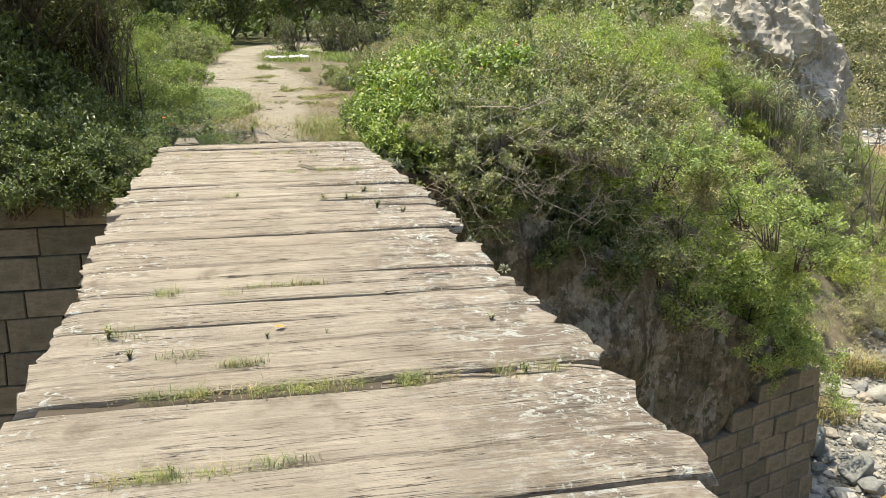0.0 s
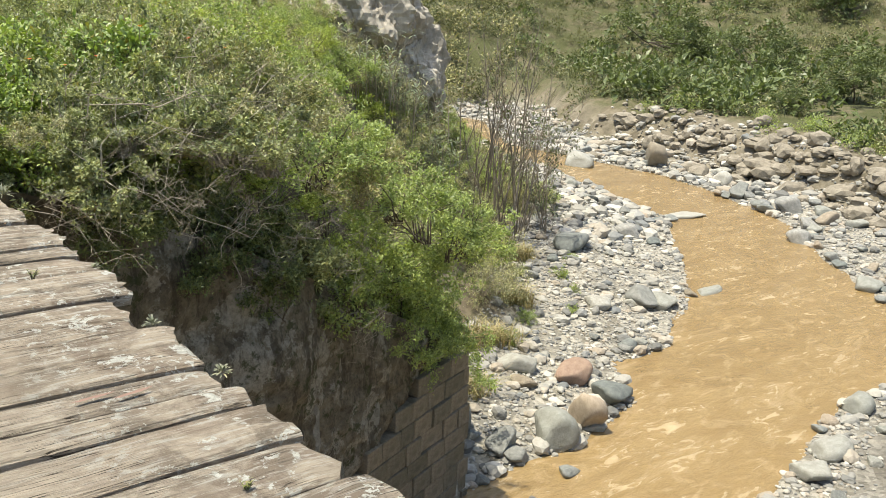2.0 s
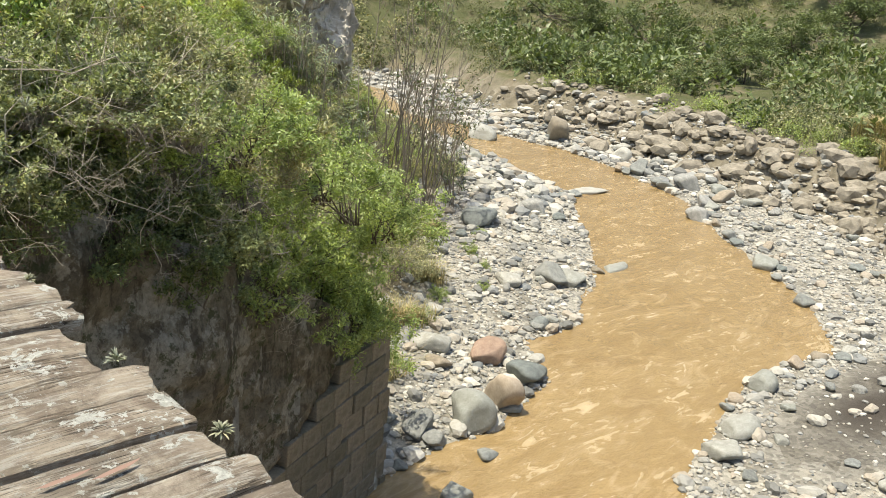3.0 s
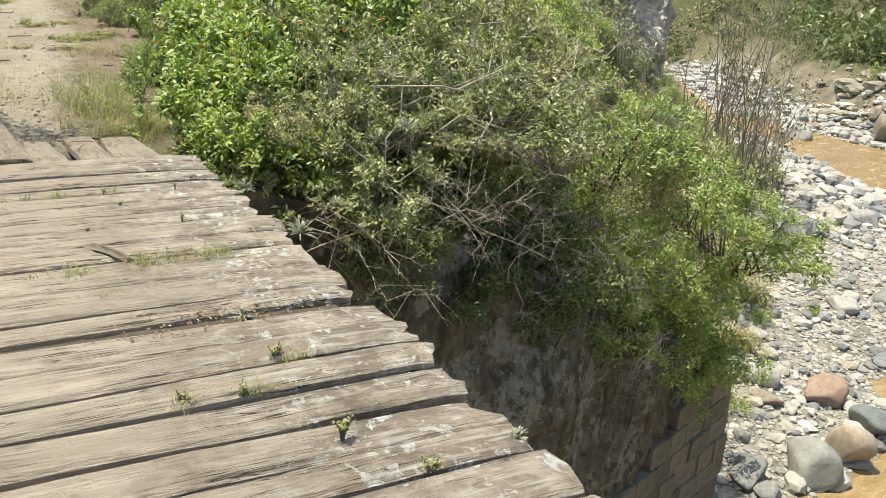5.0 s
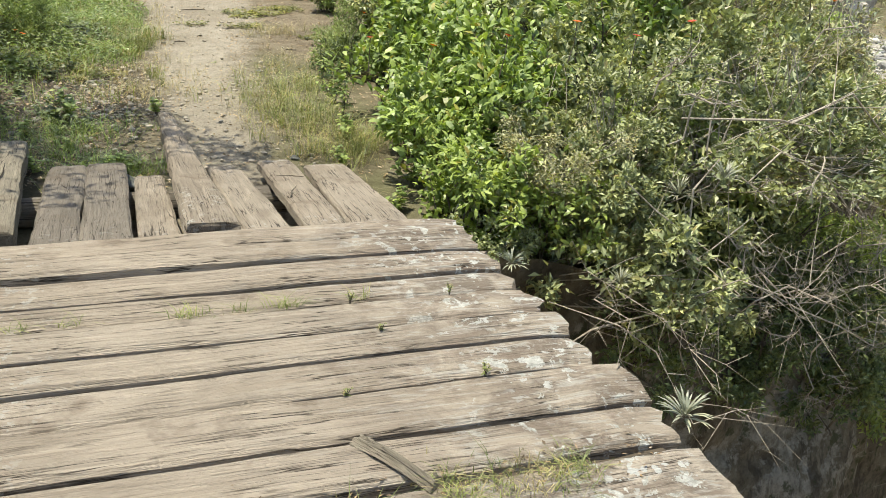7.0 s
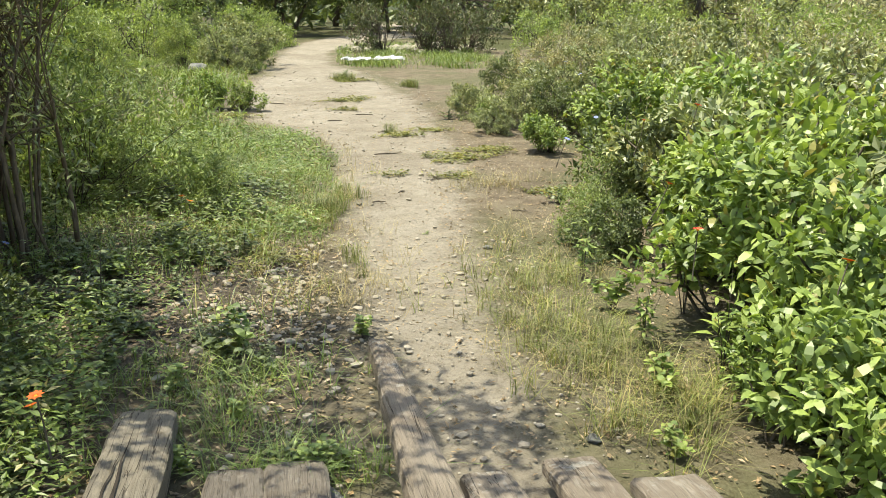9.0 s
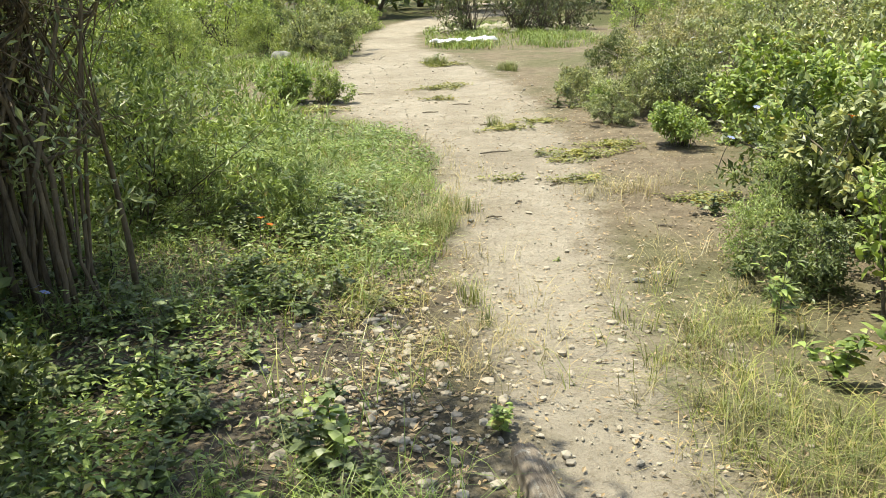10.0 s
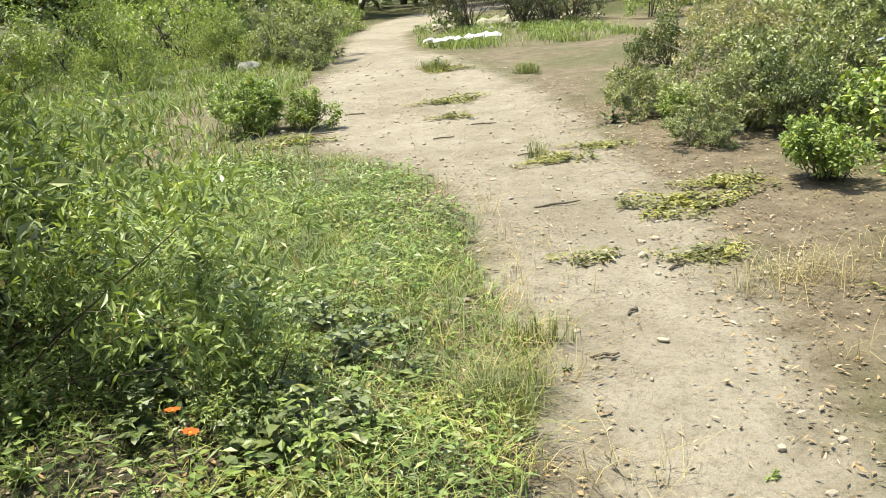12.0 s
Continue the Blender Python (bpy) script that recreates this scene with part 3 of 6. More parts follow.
meadow = (np.clip((dv - 1.5) / 2, 0, 1) * ((X > 30) | (Y > 38) | (X < -3)) * (1 - np.clip(on_path * 2, 0, 1)) * (1 - np.clip(rocky, 0, 1))).reshape(-1)
mud_shade = np.clip(1.25 - np.hypot((X - 24.0) / 6.0, (Y - 9.4) / 1.9) + 0.25 * waves(X, Y, 1.2, 14), 0, 1).reshape(-1) * (dv.reshape(-1) < 0)
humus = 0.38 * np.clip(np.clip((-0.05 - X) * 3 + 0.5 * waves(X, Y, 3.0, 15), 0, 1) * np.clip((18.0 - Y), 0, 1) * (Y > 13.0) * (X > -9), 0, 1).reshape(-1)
# river mud, humus and the painted tree shade share one darkening mask
mud_shade = np.maximum(mud_shade, np.maximum(humus, 0.72 * bare_shaded_soil(X, Y).reshape(-1)))
ground.data.attributes.new("mud_shade", "FLOAT_COLOR", "POINT").data.foreach_set("color", np.stack([mud_shade, meadow, mud_shade, mud_shade], 1).reshape(-1).astype(np.float32))

wx, wy = np.arange(-60, 74, 0.5), np.arange(-2, 86, 0.5)
WX, WY = np.meshgrid(wx, wy)
near_river = polygon_distance(WX, WY, RIVER) < 1.5
widx = np.arange(WX.size).reshape(WX.shape)
wq = np.stack([widx[:-1, :-1], widx[:-1, 1:], widx[1:, 1:], widx[1:, :-1]], -1)[near_river[:-1, :-1]].reshape(-1, 4)
WZ = WATER_LEVEL + 0.035 * waves(WX, WY, 1.6, 21) + 0.02 * waves(WX, WY, 4.0, 22)
water = mesh_object("water", np.stack([WX, WY, WZ], -1).reshape(-1, 3), wq, WATER, smooth=True)
tagged(water, "shallow ochre muddy river with pale riffles", "river", kind="structure")

# ---- the plank bridge ----
def plank(name, length, width, thick, r, material, parent, m, ragged=0.03, taper=(1.0, 1.0), stations=26, label="", bow=0.012):
    """A worn plank along x with rounded arrises, wavy sides and ragged ends."""
    bm = bmesh.new()
    s = r.uniform(0, 100)
    rings = []
    for i in range(stations + 1):
        u = i / stations
        k = taper[0] + (taper[1] - taper[0]) * u
        x = -length / 2 + length * u
        wl = width / 2 * k + 0.010 * smooth_noise((x, 0, 0), 2.2, s) + 0.006 * smooth_noise((x, 3, 0), 9, s)
        wr = width / 2 * k + 0.010 * smooth_noise((x, 5, 0), 2.2, s) + 0.006 * smooth_noise((x, 8, 0), 9, s)
        z = bow * smooth_noise((x, 1, 1), 0.7, s) + 0.004 * smooth_noise((x, 1, 4), 5, s)
        e = min(u, 1 - u) * length
        drop = 0.012 * max(0, 1 - e / 0.12)
        c = 0.016
        sec = [(-wl, -thick), (-wl, -c * 1.2), (-wl + c, -0.003), (-wl * 0.45, 0.004 * smooth_noise((x, 9, 2), 6, s)), (0.02 * smooth_noise((x, 2, 2), 2, s), -0.004 + 0.004 * smooth_noise((x, 4, 9), 7, s)), (wr * 0.45, 0.004 * smooth_noise((x, 7, 2), 6, s)), (wr - c, -0.003), (wr, -c * 1.2), (wr, -thick)]
        ring = []
        for j, (yy, zz) in enumerate(sec):
            xx = x
            if i in (0, stations):
                xx += ragged * smooth_noise((yy * 8, i, zz * 5), 1.7, s) * (1 if i else -1)
            ring.append(bm.verts.new((xx, yy, zz + z - (drop if zz > -0.03 else 0))))
        rings.append(ring)
    for a, b in zip(rings, rings[1:]):
        for j in range(len(a)):
            k = (j + 1) % len(a)
            bm.faces.new((a[j], b[j], b[k], a[k]))
    bm.faces.new(rings[0])
    bm.faces.new(list(reversed(rings[-1])))
    bmesh.ops.recalc_face_normals(bm, faces=bm.faces)
    ob = part(name, bm, material, parent, label)
    ob.matrix_basis = m
    return ob


bridge = thing("plank_bridge", "old grey wooden plank footbridge with lichen and weeds in the gaps", "bridge")
GAPS = [11.31, 11.085, 10.90, 10.68, 10.48, 10.255, 10.05, 9.825, 9.565, 9.33, 9.01, 8.735, 8.55, 8.28, 8.06, 7.86, 7.63, 7.41, 7.215, 6.94, 6.71, 6.37, 6.17, 5.91, 5.63, 5.39, 5.17, 4.81, 4.47, 4.13, 3.88, 3.19, 2.83, 2.42, 2.05, 1.66, 1.30, 0.95, 0.58, 0.2, -0.15, -0.5, -0.88, -1.22, -1.6, -1.95, -2.3, -2.65]
WIDE_GAPS = {4.47: 0.012, 5.91: 0.014, 8.55: 0.09, 3.88: 0.13, 6.17: 0.045, 9.33: 0.05, 6.37: 0.03, 4.81: 0.05, 5.39: 0.03, 9.825: 0.02}
pr_ = np.random.default_rng(11)
for hi, lo in zip(GAPS, GAPS[1:]):
    g_hi, g_lo = WIDE_GAPS.get(hi, 0.029) / 2, WIDE_GAPS.get(lo, 0.029) / 2
    w = hi - lo - g_hi - g_lo
    yc = (hi - g_hi + lo + g_lo) / 2
    left = np.interp(yc, [-3, 9, 10.3, 11.3], [-1.27, -1.27, -1.12, -1.14]) + pr_.normal() * 0.025
    right = np.interp(yc, [2.7, 3.2, 4.0, 4.3, 4.55, 4.7, 5.03, 5.6, 6.0, 6.3, 6.6, 6.95, 7.2, 7.9, 8.42, 8.6, 9.0, 9.3, 9.9, 10.6, 11.1, 11.3], [1.31, 1.33, 1.37, 1.44, 1.24, 1.42, 1.36, 1.29, 1.30, 1.26, 1.27, 1.42, 1.37, 1.40, 1.41, 1.31, 1.35, 1.31, 1.29, 1.26, 1.23, 1.2]) + pr_.normal() * 0.018
    turn = pr_.normal() * 0.15 + np.interp(yc, [2.9, 3.6, 5, 9], [-0.9, -0.7, -0.25, 0.0])
    plank("plank", right - left, w, 0.085, pr_, WOOD, bridge, pose((left + right) / 2, yc, pr_.normal() * 0.007, pr_.normal() * 1.0, pr_.normal() * 0.2, turn), ragged=0.075)
for x in (-0.85, 0.05, 0.95):
    verts, faces = [], []
    tube(verts, faces, [(x, yy, -0.25 + 0.01 * math.sin(yy * 3 + x)) for yy in np.linspace(-3.2, 11.5, 16)], [0.155 + 0.01 * math.sin(k * 1.7 + x) for k in range(16)], 10)
    mesh_object("log_beam", verts, faces, WOOD_DARK, bridge, smooth=True)


def ramp_z(y, fall=0.135):
    return -0.035 - fall * (y - 11.36)


RAMP_PITCH = -math.degrees(math.atan(0.135))


def ramp_plank(name, x0, x1, y0, y1, w0, w1, thick, material, lift=0.0, slope=RAMP_PITCH, label="", ragged=0.03, parent=None, roll=0.0, fall=0.135):
    """A plank from (x0, y0) to (x1, y1), sloping down to the path."""
    a, b = Vector((x0, y0, ramp_z(y0, fall) + lift)), Vector((x1, y1, ramp_z(y1, fall) + lift))
    d = b - a
    turn = math.degrees(math.atan2(d.y, d.x))
    flat = math.hypot(d.x, d.y)
    tilt = -math.degrees(math.atan2(d.z, flat))
    mid = (a + b) / 2
    w = max(w0, w1)
    return plank(name, d.length, w, thick, pr_, material, parent, pose(*mid, roll, tilt, turn), ragged, (w0 / w, w1 / w), 22, label)


ramp = thing("plank_ramp", "short ramp of grey planks leading down from the bridge", "ramp")
# the two left planks carry the tree's shade in their wood colour
ramp_plank("plank", -0.545, -0.58, 11.37, 13.42, 0.205, 0.215, 0.07, WOOD_DARK, parent=ramp)
ramp_plank("plank", -0.325, -0.35, 11.37, 13.44, 0.225, 0.235, 0.07, WOOD_DARK, parent=ramp)
ramp_plank("plank", -0.10, -0.10, 11.37, 13.05, 0.19, 0.17, 0.07, WOOD_RAMP, lift=-0.015, parent=ramp)
ramp_plank("plank", 0.385, 0.36, 11.37, 13.25, 0.235, 0.20, 0.07, WOOD_RAMP, lift=-0.01, parent=ramp)
ramp_plank("plank", 0.655, 0.705, 11.37, 13.28, 0.20, 0.22, 0.07, WOOD_RAMP, lift=0.01, parent=ramp)
ramp_plank("plank", 0.925, 1.0, 11.37, 13.05, 0.31, 0.27, 0.07, WOOD_RAMP, parent=ramp)
for yy in (11.62, 12.75):
    verts, faces = [], []
    tube(verts, faces, [(x, yy, ramp_z(yy) - 0.165) for x in np.linspace(-1.1, 1.15, 8)], [0.09] * 8, 8)
    mesh_object("sleeper", verts, faces, WOOD_DARK, ramp, smooth=True)

tie = thing("timber_tie", "thick cracked old timber beam lying along the ramp", "timber")
ramp_plank("beam", -0.85, -0.96, 11.42, 13.9, 0.29, 0.235, 0.11, WOOD_TIE, lift=0.06, parent=tie, fall=0.112)
bmc = bmesh.new()
for x0, y0, ln, wd in ((0.0, 0.02, 1.9, 0.014), (-0.25, -0.035, 1.1, 0.011), (0.3, 0.05, 0.9, 0.009), (-0.7, 0.01, 0.55, 0.018)):
    prev = None
    for k in range(13):
        u = k / 12
        xx = x0 + (u - 0.5) * ln
        yy = y0 + 0.006 * math.sin(u * 9 + x0 * 9) + 0.003 * math.sin(u * 47 + x0)
        hw = wd * math.sin(math.pi * min(max(u, 0.04), 0.96)) * 0.5
        q = (bmc.verts.new((xx, yy - hw, 0.007)), bmc.verts.new((xx, yy + hw, 0.007)))
        if prev:
            bmc.faces.new((prev[0], q[0], q[1], prev[1]))
        prev = q
cracks = part("crack", bmc, plain("dark_crack", (0.035, 0.028, 0.02), 0.95), tie, "dark open drying cracks")
cracks.matrix_basis = [c for c in tie.children if c.name.startswith("beam")][0].matrix_basis.copy()

loose = thing("loose_plank", "long split grey plank with a pointed end on the ground", "plank")
ramp_plank("board", 0.135, 0.075, 11.38, 14.55, 0.245, 0.09, 0.085, WOOD_RAMP, lift=0.05, parent=loose, ragged=0.06, roll=5, fall=0.085)
splinter = thing("plank_splinter", "short broken wood splinter lying on the bridge deck", "wood scrap")
plank("chip", 0.30, 0.045, 0.02, pr_, WOOD_TIE, splinter, pose(0.42, 9.42, 0.035, 0, 0, 118), stations=8)
for x, y, turn, ln in ((-0.32, 9.36, 3, 0.9), (0.55, 3.86, -4, 0.55), (1.12, 3.87, -12, 0.4)):
    strip = thing("rotten_strip", "thin rotten strip of wood lying in a deck gap", "wood scrap", "rotten strips")
    plank("strip", ln, 0.05, 0.03, pr_, WOOD, strip, pose(x, y, -0.005, 0, 0, turn), stations=10)

# ---- masonry ----
WALL_A, WALL_B = Vector((1.25, 11.55, 0)), Vector((11.05, 15.25, 0))
wall_dir = (WALL_B - WALL_A).normalized()
wall_len = (WALL_B - WALL_A).length
wall_out = Vector((wall_dir.y, -wall_dir.x, 0))


def wall_top(s):
    return float(np.interp(s, [0, 2, 4, 7, 10.0, 10.5], [-0.5, -1.2, -2.1, -3.7, -5.4, -6.0]))


wing = thing("wing_wall", "tall shaded river wall of rough masonry and cut stone blocks", "wall")
tagged(wing, kind="structure")
verts, faces = [], []
NS, NZ = 132, 104
for i in range(NS + 1):
    s = wall_len * i / NS
    for j in range(NZ + 1):
        z = -9.2 + (wall_top(s) + 0.25 + 9.2) * j / NZ
        rough = 0.0 if (s > 5.2 and z < -4.4 - (10.5 - s) * 0.55) else 1.0
        bulge = rough * (0.16 * smooth_noise((s, z, 0), 0.55, 4) + 0.10 * smooth_noise((s, z, 1), 1.5, 9) + 0.06 * smooth_noise((s, z, 2), 4, 2) + 0.045 * abs(smooth_noise((s, z, 5), 7, 6)) + 0.03 * smooth_noise((s, z, 7), 13, 3) + 0.16)
        bulge += 0.30 * math.exp(-((s - 4.4) / 1.3) ** 2 - ((z + 3.6) / 1.1) ** 2)
        p = WALL_A + wall_dir * s + wall_out * (bulge - 0.06 * (z + 4.0) * 0.5 - 0.06)
        verts.append((p.x, p.y, z))
for i in range(NS):
    for j in range(NZ):
        a = i * (NZ + 1) + j
        faces.append((a, a + NZ + 1, a + NZ + 2, a + 1))
back = len(verts)
for i in (0, NS):
    for j in (0, NZ):
        v = verts[i * (NZ + 1) + j]
        verts.append((v[0] - wall_out.x * 0.8, v[1] - wall_out.y * 0.8, v[2]))
faces.append((back, back + 1, back + 3, back + 2))
faces.append(tuple([NS * (NZ + 1) + j for j in range(NZ + 1)] + [back + 3, back + 2]))
mesh_object("core", verts, faces, RUBBLE, wing, "rough mortared rubble with moss", smooth=True)


def block_mesh(name, a, b, c, r):
    """A cut stone with chamfered, slightly uneven arrises, its face towards -y."""
    bm = bmesh.new()
    bmesh.ops.create_cube(bm, size=1)
    for v in bm.verts:
        v.co = Vector((v.co.x * a, v.co.y * c, v.co.z * b)) + Vector((r.normal() * 0.008, r.normal() * 0.012, r.normal() * 0.008))
    bmesh.ops.bevel(bm, geom=[e for e in bm.edges], offset=0.022, segments=1, affect="EDGES")
    me = bpy.data.meshes.new(name)
    bm.to_mesh(me)
    bm.free()
    me.materials.append(STONE)
    return me


blocks = [block_mesh("block", 1.0, 1.0, 0.3, pr_) for _ in range(6)]


def lay_blocks(parent, origin, along, out, s0, s1, z0, z1, allowed, lean=0.0):
    row, z = 0, z0
    face_turn = math.degrees(math.atan2(along.y, along.x))
    while z < z1:
        h = pr_.uniform(0.34, 0.44)
        s = s0 - pr_.uniform(0, 0.4)
        while s < s1:
            w = pr_.uniform(0.48, 0.85)
            e = min(s + w, s1)
            if e - s > 0.15 and s >= s0 - 0.01 and allowed((s + e) / 2, z + h / 2):
                ob = new("block", pr_.choice(blocks))
                p = origin + along * ((s + e) / 2) + out * (0.02 + pr_.normal() * 0.015 + lean * (z + h / 2 + 4.0))
                ob.parent = parent
                ob.matrix_basis = Matrix.LocRotScale((p.x, p.y, z + h / 2), Euler((0, 0, radians(face_turn + pr_.normal() * 0.5))), (e - s - 0.013, 1, h - 0.013))
            s = e
        z += h
        row += 1


lay_blocks(wing, WALL_A, wall_dir, wall_out, 5.0, wall_len, -9.0, -5.4, lambda s, z: z < -4.4 - (10.5 - s) * 0.55 and s > 5.2, -0.03)

abutment = thing("abutment", "shaded bridge abutment of large cut stone blocks", "wall")
tagged(abutment, kind="structure")
bm = bmesh.new()
bmesh.ops.create_cube(bm, size=1)
for v in bm.verts:
    v.co = Vector((-2.9 + v.co.x * 8.3, 12.0 + v.co.y * 0.8, -4.85 + v.co.z * 8.7))
part("core", bm, RUBBLE, abutment)
lay_blocks(abutment, Vector((-7.0, 11.62, 0)), Vector((1, 0, 0)), Vector((0, -1, 0)), 0.0, 8.2, -6.5, -0.85, lambda s, z: True)
near_abutment = thing("abutment", "bridge abutment of rough stone at the near end", "wall")
tagged(near_abutment, kind="structure")
bm = bmesh.new()
bmesh.ops.create_cube(bm, size=1)
for v in bm.verts:
    v.co = Vector((v.co.x * 7.5, -2.65 + v.co.y * 1.1, -4.85 + v.co.z * 8.9))
part("core", bm, RUBBLE, near_abutment)


# ---- stones ----
def rock_mesh(name, r, material, detail=3, sharp=0.35, flat=0.75):
    bm = bmesh.new()
    bmesh.ops.create_icosphere(bm, subdivisions=detail, radius=1)
    s = r.uniform(0, 100)
    cuts = [(Vector(unit(r.normal(size=3))), r.uniform(0.48, 0.8)) for _ in range(11)]
    for v in bm.verts:
        p = v.co.copy()
        for n, d in cuts:
            k = p.dot(n) - d
            if k > 0:
                p -= n * k * (1 - sharp * 0.2)
        p *= 1 + 0.10 * smooth_noise(p, 1.4, s) + 0.035 * smooth_noise(p, 4.5, s)
        p.z *= flat
        v.co = p
    me = bpy.data.meshes.new(name)
    bm.to_mesh(me)
    bm.free()
    me.materials.append(material)
    me.shade_smooth()
    return me


sr = np.random.default_rng(23)
ROCKS = {k: [rock_mesh("boulder", sr, m) for _ in range(3)] for k, m in (("grey", BOULDER_GREY), ("warm", BOULDER_WARM), ("pale", BOULDER_PALE), ("blue", BOULDER_BLUE), ("red", BOULDER_RED))}
LABELS = {"grey": "rounded grey boulder on the gravel bar", "warm": "tan rounded boulder beside the muddy river", "pale": "pale whitish boulder on the gravel bank", "blue": "blue-grey boulder at the water's edge", "red": "reddish brown boulder at the water's edge"}


def boulder(kind, x, y, size, turn=0.0, sink=0.25, tall=1.0, z=None, label=""):
    ob = new("boulder", ROCKS[kind][int(sr.integers(3))])
    zz = max(at(x, y), WATER_LEVEL - 0.1) if z is None else z
    ob.matrix_basis = Matrix.LocRotScale((x, y, zz + size[2] * (0.75 - sink * 1.5) * tall), Euler((0, 0, radians(turn))), (size[0], size[1], size[2] * tall))
    return tagged(ob, label or LABELS[kind], "boulder", "river boulders")


# the large stones that stand out beside the water
boulder("red", 17.2, 17.65, (0.80, 0.55, 0.62), 30)
boulder("warm", 15.7, 15.7, (0.62, 0.55, 0.85), 60)
boulder("blue", 17.35, 16.35, (0.75, 0.60, 0.55), 20)
boulder("pale", 14.35, 15.6, (0.68, 0.62, 0.72), 100, label="large pale grey boulder beside the muddy river")
boulder("grey", 13.0, 15.9, (0.52, 0.45, 0.55), 10)
boulder("blue", 12.6, 17.0, (0.42, 0.40, 0.72), 80)
boulder("blue", 13.65, 14.35, (0.36, 0.24, 0.30), 10, label="small dark wet boulder in the muddy water")
boulder("pale", 11.9, 13.6, (0.55, 0.4, 0.4), 50)
boulder("pale", 24.6, 20.5, (0.75, 0.55, 0.5), 20)
boulder("grey", 24.0, 20.9, (0.8, 0.6, 0.6), 70)
boulder("blue", 26.2, 26.4, (0.9, 0.75, 0.75), 30)
boulder("pale", 16.2, 18.7, (0.65, 0.5, 0.5), 140)
boulder("pale", 27.8, 20.8, (0.9, 0.4, 0.22), 10)
boulder("pale", 36.6, 28.8, (1.6, 0.6, 0.3), 160)
boulder("warm", 46.2, 38.2, (1.1, 1.0, 1.4), 30, label="big tan boulder leaning on the cut river bank")
boulder("pale", 45.2, 32.6, (0.8, 0.7, 0.7), 50)
boulder("grey", 43.2, 30.0, (0.9, 0.7, 0.8), 15)
boulder("pale", 42.3, 41.5, (1.7, 1.0, 0.8), 70)
boulder("grey", 37.6, 23.0, (0.8, 0.6, 0.6), 40)
boulder("grey", 42.5, 26.5, (0.95, 0.75, 0.7), 70)
boulder("pale", 33.4, 17.6, (0.75, 0.6, 0.5), 20)
boulder("pale", 19.6, 11.4, (0.75, 0.5, 0.35), 10)
boulder("pale", 18.1, 11.0, (0.55, 0.5, 0.4), 100)
boulder("pale", 22.6, 12.3, (0.6, 0.45, 0.4), 30)
placed = 0
while placed < 210:
    x, y = sr.uniform(10, 58), sr.uniform(5, 50)
    q, w = polygon_distance(np.array([x]), np.array([y]), VALLEY)[0], polygon_distance(np.array([x]), np.array([y]), RIVER)[0]
    if q > -0.2 or w < -0.25 or (w > 0 and sr.random() < 0.25):
        continue
    far = min(1, math.hypot(x, y) / 60)
    k = sr.choice(["grey", "grey", "pale", "pale", "warm", "grey", "blue"])
    b = sr.uniform(0.10, 0.21) * (1 + 1.3 * far) * (1.5 if sr.random() < 0.15 else 1)
    boulder(k, x, y, (b * sr.uniform(0.9, 1.4), b, b * sr.uniform(0.7, 1.0)), sr.uniform(0, 180))
    placed += 1


def pebble_field(name, label, n, sampler, small, large, seed, material=PEBBLE, category="pebbles", detail=1):
    """A great many loose stones joined in one mesh."""
    r = np.random.default_rng(seed)
    bm = bmesh.new()
    bmesh.ops.create_icosphere(bm, subdivisions=detail, radius=1)
    base = np.array([v.co[:] for v in bm.verts])
    tri = np.array([[v.index for v in f.verts] for f in bm.faces])
    bm.free()
    xy = sampler(r, n)
    n = len(xy)
    z = height(xy[:, 0], xy[:, 1])
    size = small * (large / small) ** (r.random(n) ** 2.2)
    dims = size[:, None] * np.stack([r.uniform(0.9, 1.5, n), r.uniform(0.7, 1.1, n), r.uniform(0.45, 0.8, n)], 1)
    turn = r.uniform(0, 6.283, n)
    jit = 1 + 0.22 * r.normal(size=(n, len(base), 1)).clip(-1.5, 1.5) * 0.6
    v = base[None] * jit * dims[:, None, :]
    c, s = np.cos(turn)[:, None], np.sin(turn)[:, None]
    v = np.stack([v[..., 0] * c - v[..., 1] * s + xy[:, :1], v[..., 0] * s + v[..., 1] * c + xy[:, 1:], v[..., 2] + (z + dims[:, 2] * 0.45)[:, None]], -1)
    f = tri[None] + (np.arange(n) * len(base))[:, None, None]
    ob = mesh_object(name, v.reshape(-1, 3), f.reshape(-1, 3), material)
    return tagged(ob, label, category, kind="stuff")


def bar_points(r, n):
    p = np.concatenate([np.stack([r.uniform(9.5, 60, n * 5), r.uniform(4, 52, n * 5)], 1), np.stack([r.uniform(40, 95, n * 2), r.uniform(44, 105, n * 2)], 1)])
    r.shuffle(p)
    d = np.hypot(p[:, 0], p[:, 1])
    q, w = polygon_distance(p[:, 0], p[:, 1], VALLEY), polygon_distance(p[:, 0], p[:, 1], RIVER)
    keep = (q < 0.6) & (w > -0.15) & (r.random(len(p)) < np.clip(24 / d, 0.25, 1))
    keep &= (np.hypot((p[:, 0] - 24.0) / 6.0, (p[:, 1] - 9.4) / 1.9) > 1.0) | (r.random(len(p)) < 0.12)
    return p[keep][:n]


pebble_field("river_stones", "mixed grey and tan river stones on the gravel bars", 5000, bar_points, 0.05, 0.25, 31, detail=2)
pebble_field("river_gravel", "fine pale gravel between the river stones", 25000, bar_points, 0.025, 0.10, 33)


def bend_points(r, n):
    p = np.stack([r.uniform(27, 66, n * 8), r.uniform(26, 80, n * 8)], 1)
    q, w = polygon_distance(p[:, 0], p[:, 1], VALLEY), polygon_distance(p[:, 0], p[:, 1], RIVER)
    return p[(q < 0.8) & (w > 0.0)][:n]


